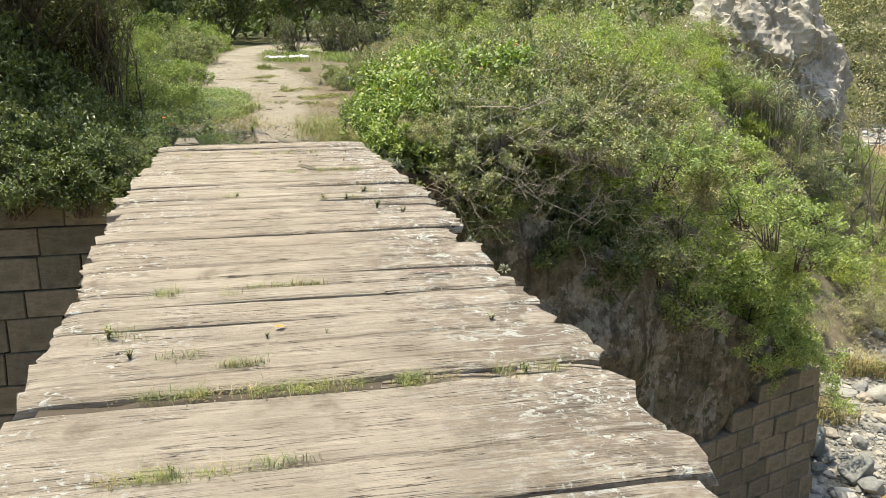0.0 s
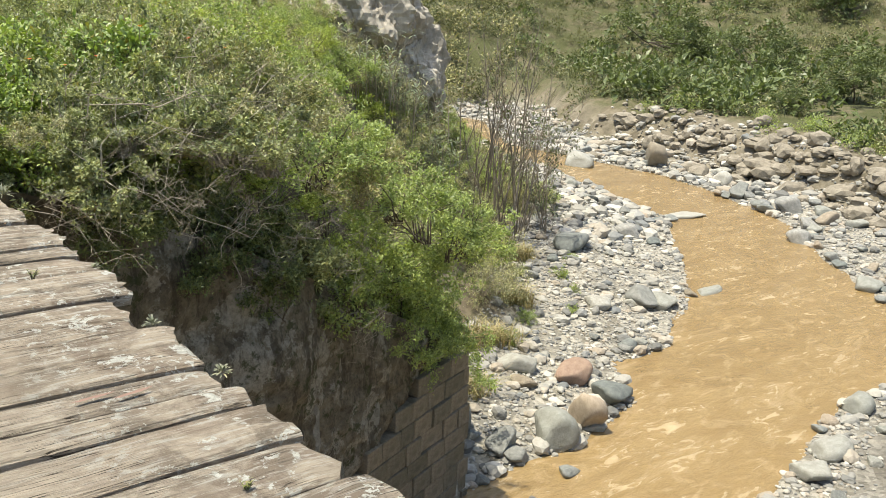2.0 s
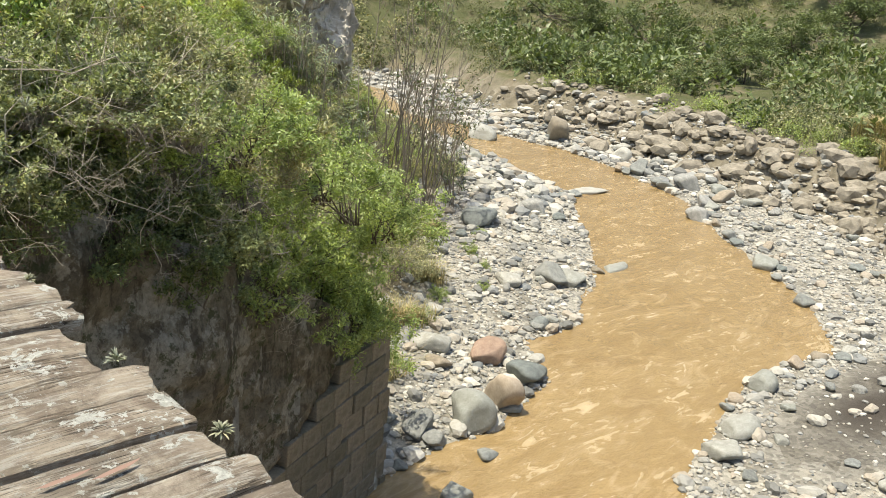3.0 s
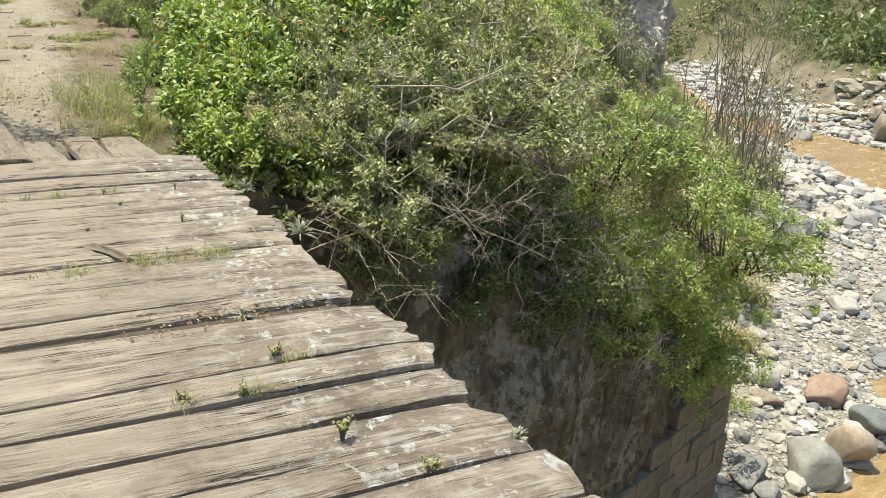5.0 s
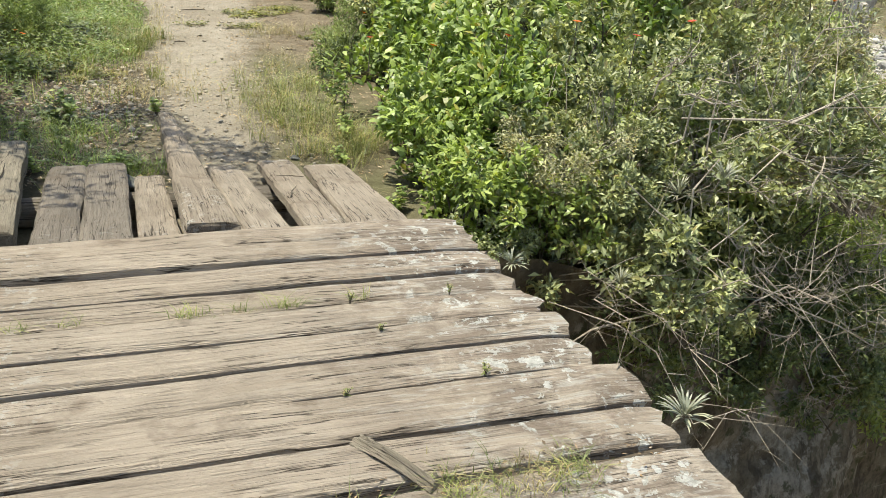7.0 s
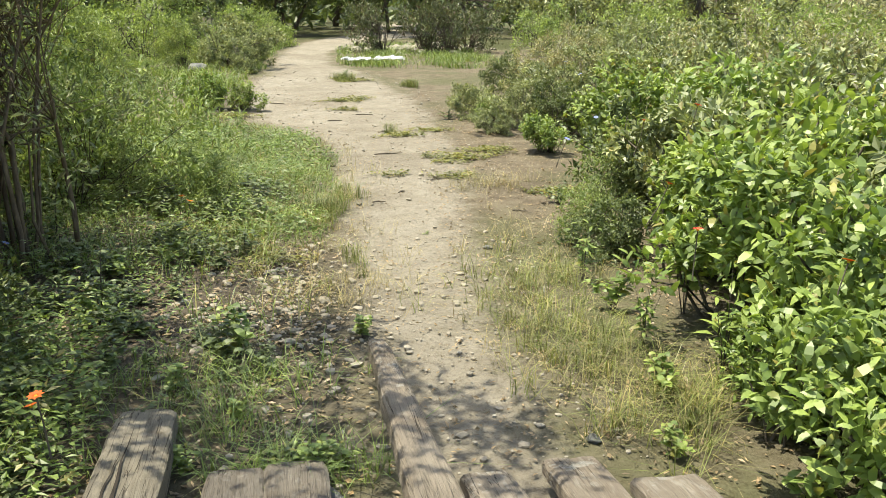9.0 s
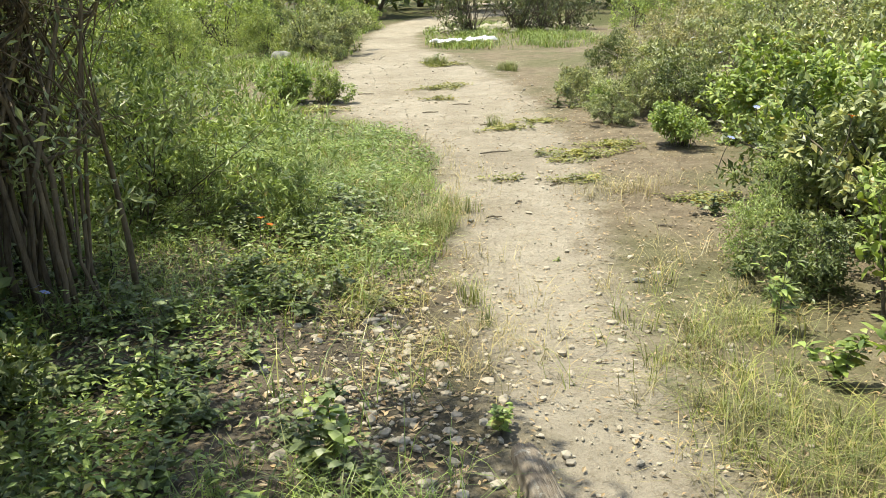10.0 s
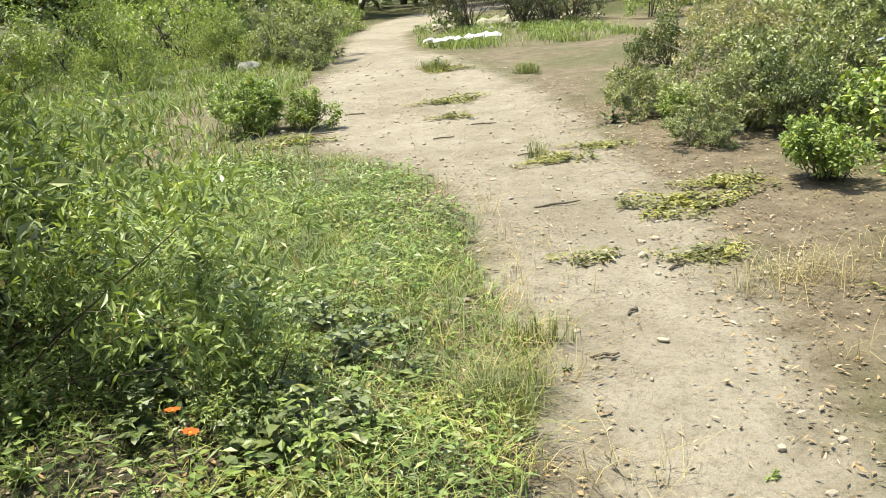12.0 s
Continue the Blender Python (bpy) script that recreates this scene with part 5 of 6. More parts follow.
# ---- cane clump and bare saplings by the river ----
def cane_clump(x, y, n, tall, seed):
    r = np.random.default_rng(seed)
    ob = thing("cane_clump", "tall grey-green clump of giant cane on the bank", "cane", m=pose(x, y, at(x, y) - 0.1))
    for k in range(n):
        root = np.array([r.normal() * 0.6, r.normal() * 0.6, 0])
        h = tall * r.uniform(0.6, 1.1)
        lean = r.normal(size=2) * 0.18
        pts = [root + np.array([lean[0] * h * u * u, lean[1] * h * u * u, h * u]) for u in (0, 0.35, 0.7, 1.0)]
        verts, faces, pos, along, ln = [], [], [], [], []
        tube(verts, faces, pts, [0.018, 0.016, 0.012, 0.005], 5)
        for j in range(14):
            u = r.uniform(0.2, 1.0)
            a = r.uniform(0, 6.283)
            pos.append(root + np.array([lean[0] * h * u * u, lean[1] * h * u * u, h * u]))
            along.append([math.cos(a), math.sin(a), 0.55])
            ln.append(r.uniform(0.4, 0.7))
        stalk = mesh_object("stalk", verts, faces, TWIG, ob)
        v, f = leaves(np.array(pos), np.array(along), np.tile([0, 0, 1.0], (len(pos), 1)), np.array(ln), 0.055, 0.1, 0.35, True)
        mesh_object("foliage", v, f, CANE, stalk)


for k, (x, y, n, h) in enumerate(((17.2, 27.5, 46, 2.6), (18.6, 28.3, 40, 2.4), (16.0, 27.3, 30, 2.2), (19.8, 27.8, 30, 1.8))):
    cane_clump(x, y, n, h, 70 + k)


SAPLING_BARK = bark_material("grey_sapling_bark", (0.13, 0.11, 0.085), (0.30, 0.26, 0.205))


def sapling(x, y, tall, stems, seed, leafy=0):
    """A thin, nearly leafless sapling of whippy stems."""
    r = np.random.default_rng(seed)
    ob = thing("bare_sapling", "thin nearly leafless grey sapling at the river's edge", "sapling", "bare saplings", pose(x, y, at(x, y) - 0.1))
    verts, faces, tips = [], [], []
    for k in range(stems):
        root = np.array([r.normal() * 0.5, r.normal() * 0.5, 0])
        h = tall * r.uniform(0.55, 1.05)
        lean = r.normal(size=2) * 0.2
        pts = [root + np.array([lean[0] * h * u + r.normal() * 0.06, lean[1] * h * u + r.normal() * 0.06, h * u]) for u in (0, 0.25, 0.5, 0.75, 1.0)]
        th = 0.008 + 0.0028 * tall
        tube(verts, faces, pts, [th, th * 0.85, th * 0.65, th * 0.42, th * 0.15], 5)
        for j in range(9):
            u = r.uniform(0.3, 0.98)
            i = min(3, int(u * 4))
            b = pts[i] + (pts[i + 1] - pts[i]) * (u * 4 - i)
            a, l = r.uniform(0, 6.283), h * 0.24 * (1.15 - u) + 0.3
            e = b + np.array([math.cos(a) * l * 0.6, math.sin(a) * l * 0.6, l * 0.85])
            tube(verts, faces, [b, (b + e) / 2 + r.normal(size=3) * 0.04, e], [th * 0.35, th * 0.22, th * 0.07], 4)
            tips += [e, (b + e) / 2]
    mesh_object("branching", verts, faces, SAPLING_BARK, ob)
    tips = np.array(tips)
    if leafy:
        t = tips[r.choice(len(tips), leafy)]
        p = np.repeat(t, 9, 0) + r.normal(size=(leafy * 9, 3)) * 0.13
        v, f = leaves(p, r.normal(size=p.shape), np.tile([0, 0, 1.0], (len(p), 1)) + r.normal(size=p.shape) * 0.5, 0.17, 0.075, 0.2, 0.1)
        mesh_object("foliage", v, f, LEAF_PURPLE, ob)


for k, (x, y, h, n, lf) in enumerate(((23.3, 27.6, 8.5, 6, 10), (24.6, 28.6, 9.8, 7, 24), (25.6, 28.8, 8.2, 6, 34), (26.6, 29.6, 7.0, 6, 44), (27.6, 29.8, 4.2, 6, 22), (24.0, 29.4, 9.5, 6, 16), (28.6, 30.6, 3.6, 6, 20), (22.4, 27.4, 7.5, 4, 8), (27.0, 28.9, 2.6, 6, 18), (23.0, 29.6, 8.8, 4, 8))):
    sapling(x, y, h, n, 90 + k, lf)


# ---- dead branches and air plants in front of the thicket ----
def dead_branch(start, end, thick, seed, twigs=10):
    r = np.random.default_rng(seed)
    ob = thing("dead_branch", "pale dead branch with bare twigs in the thicket", "branch", "dead branches")
    a, b = np.array(start, float), np.array(end, float)
    verts, faces = [], []
    ln = np.linalg.norm(b - a)
    pts = [a + (b - a) * u + r.normal(size=3) * 0.075 * ln * (0 if u in (0, 1) else 1) for u in (0, 0.2, 0.4, 0.6, 0.8, 1)]
    tube(verts, faces, pts, [thick * 0.45, thick * 0.8, thick * 0.75, thick * 0.6, thick * 0.4, thick * 0.12], 6)
    for k in range(twigs):
        u = r.uniform(0.15, 1) * 5
        i = min(4, int(u))
        p = pts[i] + (pts[i + 1] - pts[i]) * (u - i)
        d = unit((b - a) / ln * 0.6 + r.normal(size=3) * 0.7)
        l = ln * r.uniform(0.15, 0.4)
        m, e = p + d * l * 0.5 + r.normal(size=3) * 0.03, p + d * l + r.normal(size=3) * 0.05
        tube(verts, faces, [p, m, e], [thick * 0.38, thick * 0.25, thick * 0.07], 4)
        for _ in range(2):
            d2 = unit(d + r.normal(size=3) * 0.8)
            tube(verts, faces, [m, m + d2 * l * 0.35], [thick * 0.2, thick * 0.06], 4)
    mesh_object("limb", verts, faces, TWIG, ob)


for k, (a, b, th, n) in enumerate((((2.0, 11.75, -0.9), (3.3, 11.3, -0.35), 0.016, 12), ((2.2, 11.7, -0.5), (2.0, 11.2, -1.3), 0.012, 8), ((2.6, 11.9, 0.35), (4.6, 12.0, 0.45), 0.022, 14), ((3.2, 12.0, -0.1), (5.0, 12.4, 0.1), 0.016, 12), ((2.9, 11.9, 0.1), (2.6, 11.3, -1.0), 0.017, 10), ((3.6, 12.2, -0.9), (5.3, 12.2, -1.3), 0.014, 10), ((1.8, 11.7, -0.6), (2.8, 11.0, -1.1), 0.012, 10), ((3.6, 12.3, 0.5), (4.3, 12.4, 1.3), 0.014, 10), ((4.6, 12.8, -0.4), (6.0, 12.8, 0.0), 0.015, 10), ((2.3, 11.9, 0.0), (3.5, 11.5, -0.7), 0.013, 10), ((5.0, 12.9, 0.2), (6.6, 13.4, 0.7), 0.015, 9), ((2.9, 12.0, -0.6), (4.0, 11.6, -0.9), 0.012, 12), ((1.9, 11.7, -0.25), (2.5, 11.3, -0.75), 0.010, 10), ((3.3, 12.0, 0.2), (4.1, 11.7, -0.5), 0.012, 12))):
    dead_branch(np.array(a) + np.array([0.1, -0.28, 0.0]), np.array(b) + np.array([0.1, -0.28, 0.0]), th * 0.5, 120 + k, n)

br = np.random.default_rng(135)
for k in range(60):
    s = br.uniform(1.2, 7.0)
    p = WALL_A + wall_dir * s + wall_out * br.uniform(0.3, 0.8)
    z = wall_top(s) + br.uniform(-0.1, 1.6)
    a = np.array([p.x, p.y, z])
    e = a + np.array([br.normal() * 0.5, -abs(br.normal()) * 0.2, br.normal() * 0.35])
    dead_branch(a, e, 0.0075, 160 + k, 12)


def air_plant(x, y, z, size, seed):
    r = np.random.default_rng(seed)
    n = 46
    a = r.uniform(0, 6.283, n)
    el = r.uniform(0.1, 1.35, n)
    d = np.stack([np.cos(a) * np.cos(el), np.sin(a) * np.cos(el), np.sin(el)], 1)
    v, f = leaves(np.zeros((n, 3)) + d * 0.01, d, np.tile([0, 0, 1.0], (n, 1)) + r.normal(size=(n, 3)) * 0.1, size * r.uniform(0.7, 1.1, n), 0.009, 0.15, 0.25, True)
    ob = mesh_object("air_plant", v, f, AIR_PLANT)
    ob.matrix_basis = pose(x, y, z)
    tagged(ob, "spiky silver-green air plant rosette", "plant", "air plants")


for k, (x, y, z, s) in enumerate(((1.38, 9.45, -0.02, 0.16), (2.35, 11.45, -0.55, 0.17), (2.75, 11.6, -0.1, 0.2), (3.0, 11.55, 0.0, 0.2), (1.36, 5.55, -0.04, 0.07), (1.33, 6.3, -0.05, 0.08), (0.82, 8.56, -0.03, 0.07), (1.6, 11.3, -0.3, 0.14), (1.37, 7.3, -0.03, 0.06))):
    air_plant(x, y, z, s * 0.6, 150 + k)


# ---- weeds and dirt on the deck ----
def grass_patch(name, label, n, sampler, tall, width, material, seed, category="grass", curl=0.6, kind="stuff", z=None, lean=0.9):
    r = np.random.default_rng(seed)
    xy = sampler(r, n)
    n = len(xy)
    zz = height(xy[:, 0], xy[:, 1]) if z is None else np.full(n, z)
    pos = np.concatenate([xy, zz[:, None] - 0.01], 1)
    v, f = blades(pos, r.normal(size=(n, 2)) * lean * 0.55, tall * r.uniform(0.45, 1.2, n), width * r.uniform(0.7, 1.3, n), curl)
    return tagged(mesh_object(name, v, f, material), label, category, kind=kind)


def strips(rows):
    def sample(r, n):
        out = []
        total = sum(a[2] * a[3] for a in rows)
        for x, y, ln, dens, wd in rows:
            k = int(n * ln * dens / total)
            spots = r.uniform(-0.5, 0.5, max(2, int(ln * 9))) * ln
            out.append(np.stack([x + spots[r.integers(0, len(spots), k)] + r.normal(size=k) * 0.035, y + r.normal(size=k) * wd], 1))
        return np.concatenate(out)
    return sample


DECK = [(-0.26, 3.86, 0.3, 3, 0.025), (0.28, 3.85, 0.75, 2.2, 0.03), (-0.65, 3.9, 0.55, 1.6, 0.03), (0.95, 3.84, 0.4, 1.0, 0.03), (-0.72, 5.36, 0.2, 3, 0.04), (-0.1, 5.4, 0.65, 1.2, 0.015), (-0.39, 5.27, 0.1, 1.5, 0.02), (-0.95, 4.72, 0.3, 1.0, 0.05), (-0.3, 4.2, 0.4, 1.2, 0.015), (-0.62, 4.35, 0.15, 1.5, 0.02), (-0.6, 3.18, 0.55, 1.8, 0.02), (-0.2, 3.2, 0.25, 1.2, 0.02), (0.8, 9.26, 0.6, 2.6, 0.05), (0.2, 9.22, 0.4, 1.2, 0.03), (0.1, 10.47, 0.55, 0.9, 0.012), (0.45, 10.48, 0.3, 0.8, 0.012), (-0.6, 10.48, 0.5, 0.7, 0.012), (-0.68, 8.97, 0.25, 1.6, 0.03), (-0.3, 8.1, 0.3, 1.6, 0.015), (0.82, 8.08, 0.12, 2, 0.02), (0.63, 7.88, 0.12, 2, 0.015), (0.43, 7.9, 0.08, 2, 0.012), (0.2, 8.9, 0.5, 0.4, 0.02)]
grass_patch("deck_grass", "short green grass and moss growing in the deck gaps", 3000, strips(DECK), 0.042, 0.0028, GRASS, 201, z=0.0, lean=1.9)
grass_patch("deck_dry_grass", "dry straw-coloured grass in the deck gaps", 700, strips(DECK[:14]), 0.06, 0.003, DRY_GRASS, 202, z=0.0)


def herb(name, label, r, n, size, tall, material, slim=0.5, reach=0.5):
    """A low leafy weed: a few stems, each with its leaves."""
    ob = thing(name, label, "weed")
    for k in range(n):
        verts, faces, pos, along, ln = [], [], [], [], []
        a, out = r.uniform(0, 6.283), r.uniform(0.1, 1) * reach * tall
        tip = np.array([math.cos(a) * out, math.sin(a) * out, tall * r.uniform(0.55, 1.1)])
        mid = tip * np.array([0.35, 0.35, 0.55])
        tube(verts, faces, [(0, 0, -0.02), mid, tip], [0.003, 0.0022, 0.001], 4)
        for j in range(11):
            u = r.uniform(0.3, 1.05)
            w = r.uniform(0, 6.283)
            pos.append(tip * np.array([u * u, u * u, u]))
            along.append([math.cos(w), math.sin(w), r.uniform(0.0, 0.7)])
            ln.append(size * r.uniform(0.6, 1.2) * (1.15 - 0.4 * u))
        stem = mesh_object("stem", verts, faces, BARK, ob)
        ln = np.array(ln)
        v, f = leaves(np.array(pos), np.array(along), np.tile([0, 0, 1.0], (len(pos), 1)) + r.normal(size=(len(pos), 3)) * 0.25, ln, ln * slim, 0.15, 0.2, True)
        mesh_object("foliage", v, f, material, stem)
    return ob


DECK_WEED = proto(herb("deck_weed", "small leafy weed growing between the deck planks", vr, 5, 0.018, 0.045, GRASS, 0.5, 1.2))
for x, y, s in ((0.81, 8.1, 1.3), (0.63, 7.88, 1.1), (0.43, 7.9, 1.0), (-0.98, 4.69, 1.5), (0.98, 4.55, 0.9), (0.93, 3.81, 1.2), (0.84, 7.5, 1.4), (0.55, 10.47, 0.8), (0.95, 10.46, 0.8), (0.6, 10.2, 0.7), (0.85, 9.82, 1.0), (0.38, 9.8, 0.7), (-0.2, 4.55, 0.6), (-0.85, 4.4, 1.0), (-0.3, 8.12, 0.9), (0.1, 4.55, 0.5), (1.0, 7.2, 1.3), (-0.6, 3.2, 0.9)):
    plant(DECK_WEED, x, y, -0.01, size=s)

# dirt in the wide gaps; under the others its dark colour paints their shadow
GAP_DIRT_SHADE = plain("gap_dirt_shade", (0.085, 0.068, 0.047), 0.95)
for g in [11.34] + GAPS[1:-1]:
    verts, faces = [], []
    w = max(0.06, WIDE_GAPS.get(g, 0.02) * 1.2)
    depth = -0.045 if g in (8.55, 3.88, 9.33) else -0.1
    n = 0
    for k in range(31):
        x = -1.18 + 2.42 * k / 30
        z = depth + 0.012 * smooth_noise((x * 6, g, 0), 1.3, 5)
        for dy in (-0.5, 0, 0.5):
            verts.append((x, g + dy * w, z + (0.006 if dy == 0 else 0)))
    for k in range(30):
        for j in (0, 1):
            q = n + k * 3 + j
            faces.append((q, q + 3, q + 4, q + 1))
    mesh_object("dirt_shade_strip", verts, faces, GAP_DIRT_SHADE, bridge)


def litter_points(r, n):
    x = np.concatenate([0.72 + r.normal(size=n // 3) * 0.28, r.uniform(-1, 1.2, n // 3), r.uniform(-1, 1.2, n // 3)])
    y = np.concatenate([8.52 + r.normal(size=n // 3) * 0.05, 3.86 + r.normal(size=n // 3) * 0.045, 9.3 + r.normal(size=n // 3) * 0.06])
    return np.stack([x, y], 1)


def litter(name, label, n, sampler, size, seed, z=None, material=LITTER, lift=0.0):
    r = np.random.default_rng(seed)
    xy = sampler(r, n)
    n = len(xy)
    zz = height(xy[:, 0], xy[:, 1]) + 0.012 if z is None else np.full(n, z)
    zz = zz + lift * r.random(n) ** 1.5
    a = r.uniform(0, 6.283, n)
    v, f = leaves(np.concatenate([xy, zz[:, None]], 1), np.stack([np.cos(a), np.sin(a), r.normal(size=n) * 0.25], 1), np.tile([0, 0, 1.0], (n, 1)) + r.normal(size=(n, 3)) * 0.3, size * r.uniform(0.5, 1.4, n), size * r.uniform(0.2, 0.6, n), 0.2)
    return tagged(mesh_object(name, v, f, material), label, "leaf litter", kind="stuff")


litter("deck_litter", "dead leaves and bark crumbs on the deck", 700, litter_points, 0.018, 210, z=0.002, material=DECK_LITTER)
one = thing("fallen_leaf", "single yellow-brown fallen leaf on the deck", "leaf", m=pose(-0.16, 4.65, 0.008, 4, 3, 20))
v, f = leaves(np.array([[0, 0, 0.0]]), np.array([[1, 0, 0.05]]), np.array([[0, 0, 1.0]]), 0.06, 0.04, 0.1, 0.1, True)
mesh_object("blade", v, f, plain("yellow_leaf", (0.45, 0.28, 0.06)), one)
for x, y, turn in ((0.93, 5.46, 10), (0.78, 5.5, 4)):
    smear = thing("paint_smear", "faded red paint smear on a deck plank", "paint mark", m=pose(x, y, 0.012, 0, 0, turn))
    bm = bmesh.new()
    vs = [bm.verts.new((0.085 * math.cos(k / 14 * 6.283) * (1 + 0.25 * math.sin(k * 2.3)), 0.011 * math.sin(k / 14 * 6.283) * (1 + 0.3 * math.sin(k * 3.1)), 0)) for k in range(14)]
    bm.faces.new(vs)
    part("mark", bm, PAINT_RED, smear)

# ---- meadow, verges and path ----
def in_band(x0, x1, y0, y1, side=0.0, keep=None):
    def sample(r, n):
        p = np.stack([r.uniform(x0, x1, n * 3), r.uniform(y0, y1, n * 3)], 1)
        l, rt = path_sides(p[:, 1])
        ok = (p[:, 0] < l + side + 0.25 * waves(p[:, 0], p[:, 1], 3.0, 77)) | (p[:, 0] > rt - side + 0.25 * waves(p[:, 0], p[:, 1], 3.0, 78))
        if keep is not None:
            ok &= keep(p[:, 0], p[:, 1], r)
        return p[ok][:n]
    return sample


def blob(rows):
    def sample(r, n):
        w = np.array([a[2] * a[3] for a in rows])
        out = []
        for (x, y, a, b), k in zip(rows, (n * w / w.sum()).astype(int)):
            t, q = r.uniform(0, 6.283, k), np.sqrt(r.random(k))
            q = q * (0.75 + 0.3 * np.sin(3 * t + x * 9) + 0.15 * np.sin(7 * t + y * 5))
            out.append(np.stack([x + a * q * np.cos(t), y + b * q * np.sin(t)], 1))
        return np.concatenate(out)
    return sample


def wisps(rows):
    def sample(r, n):
        out = []
        for x, y, a, q in rows:
            tufts = np.stack([x + r.normal(size=26) * a, y + r.normal(size=26) * q], 1)
            out.append(tufts[r.integers(0, 26, n // len(rows))] + r.normal(size=(n // len(rows), 2)) * 0.035)
        return np.concatenate(out)
    return sample


tufty = lambda x, y, r: (waves(x, y, 2.6, 55) + 0.25 * r.normal(size=x.shape)) > -0.12
grass_patch("meadow_grass", "fresh green grass beside the footpath", 30000, in_band(-3.4, 0.5, 16.6, 22.4, 0.0, lambda x, y, r: (y > 17.4 - 0.6 * (x > -0.6) + 0.35 * r.normal(size=x.shape)) & ((waves(x, y, 1.8, 55) + 0.35 * r.normal(size=x.shape)) > -0.15) & (x < path_sides(y)[0] - 0.05 + 0.28 * r.normal(size=x.shape) + 0.2 * waves(x, y, 4.5, 57))), 0.115, 0.006, MEADOW, 220, lean=1.4)
grass_patch("meadow_grass", "green grass of the far meadow", 30000, in_band(-8, 5, 22.0, 40, -0.2, lambda x, y, r: tufty(x, y, r) & ((x < 0) | (y > 31))), 0.22, 0.014, MEADOW, 221, lean=1.3)
grass_patch("shade_grass", "thin grass in the shade of the trees", 3600, in_band(-3.2, -0.1, 12.6, 17.0, -0.1, lambda x, y, r: ((x < -1.05) | (y > 14.2)) & (waves(x, y, 2.2, 58) > 0.0) & (r.random(x.shape) > 0.85 * bare_shaded_soil(x, y))), 0.2, 0.006, MEADOW, 222, lean=1.6)
grass_patch("shade_grass", "green grass and weeds at the end of the ramp planks", 1300, wisps([(-0.75, 13.75, 0.25, 0.2), (-0.45, 14.1, 0.2, 0.25), (-0.95, 14.3, 0.2, 0.25), (-0.3, 13.5, 0.15, 0.1)]), 0.17, 0.005, MEADOW, 226, lean=1.6)
shady = lambda x, y, r: (r.random(x.shape) > 0.9 * bare_shaded_soil(x, y)) & ((x < -1.15) | (y > 14.6)) & (x < path_sides(y)[0] - 0.95 + 0.5 * waves(x, y, 2.4, 59) + 0.15 * r.normal(size=x.shape)) & ((waves(x, y, 2.1, 60) + 0.3 * r.normal(size=x.shape)) > -0.35)
grass_patch("verge_grass", "half-dry yellow grass on the path's verge", 2000, wisps([(1.0, 14.9, 0.2, 0.5), (1.2, 14.2, 0.22, 0.3), (1.25, 15.6, 0.18, 0.35), (1.35, 13.7, 0.2, 0.2)]), 0.2, 0.004, GRASS, 223, lean=1.5)
grass_patch("verge_dry_grass", "dry straw on the path's verge", 2800, wisps([(-0.4, 18.3, 0.4, 0.8), (-0.3, 19.6, 0.35, 0.7), (1.0, 14.6, 0.25, 0.5), (1.3, 13.8, 0.25, 0.3), (0.02, 17.2, 0.25, 0.6), (-0.25, 16.0, 0.3, 0.5), (1.62, 18.5, 0.2, 0.12), (0.05, 15.6, 0.2, 0.4), (-0.2, 18.5, 0.3, 0.6), (1.5, 16.2, 0.3, 0.6)]), 0.19, 0.003, DRY_GRASS, 224, lean=1.8)
grass_patch("path_tufts", "small grass tufts along the footpath", 2200, blob([(0.08, 16.35, 0.09, 0.09), (0.12, 16.0, 0.08, 0.06), (0.18, 18.1, 0.18, 0.12), (-0.05, 17.6, 0.2, 0.25), (0.96, 21.8, 0.12, 0.1), (0.76, 28.3, 0.25, 0.4), (1.9, 27.0, 0.2, 0.3)]), 0.2, 0.004, GRASS, 225)
CREEP = [(0.67, 19.12, 0.24, 0.10), (1.5, 20.0, 0.5, 0.32), (1.95, 20.35, 0.4, 0.25), (1.3, 19.0, 0.32, 0.16), (1.05, 21.55, 0.38, 0.2), (1.5, 21.9, 0.35, 0.2), (0.62, 24.9, 0.5, 0.3), (0.85, 28.2, 0.45, 0.5), (0.5, 23.9, 0.3, 0.15), (-1.1, 23.2, 0.4, 0.3), (-0.5, 16.4, 0.3, 0.35), (-0.75, 17.0, 0.45, 0.5), (-0.35, 17.6, 0.3, 0.3), (2.1, 18.2, 0.35, 0.25)]
litter("creeper_mats", "low yellow-green creeper mats on the footpath", 8500, blob(CREEP), 0.045, 230, material=CREEPER, lift=0.03)
litter("meadow_herbs", "low green leafy herbs in the grass", 24000, in_band(-3.3, 0.35, 16.0, 22.5, -0.05, lambda x, y, r: tufty(x, y, r) & (r.random(x.shape) > 0.85 * bare_shaded_soil(x, y)) & (x < path_sides(y)[0] - 0.1 + 0.2 * r.normal(size=x.shape)) & (y > 17.7 - 0.7 * (x > -0.75) + 0.3 * r.normal(size=x.shape))), 0.045, 231, material=HERB, lift=0.11)
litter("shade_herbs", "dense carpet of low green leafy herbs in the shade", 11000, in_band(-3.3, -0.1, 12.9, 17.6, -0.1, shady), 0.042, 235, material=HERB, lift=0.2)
litter("shade_herbs", "taller dark green leafy herbs in the shade", 7000, in_band(-3.3, -0.6, 13.2, 17.2, -0.2, lambda x, y, r: shady(x, y, r) & (waves(x, y, 1.6, 61) > 0.1)), 0.05, 236, material=HERB, lift=0.32)
litter("ground_litter", "dry leaf litter on the path's edge", 8000, in_band(-2.6, 3.2, 12.9, 24, 0.3), 0.035, 232)
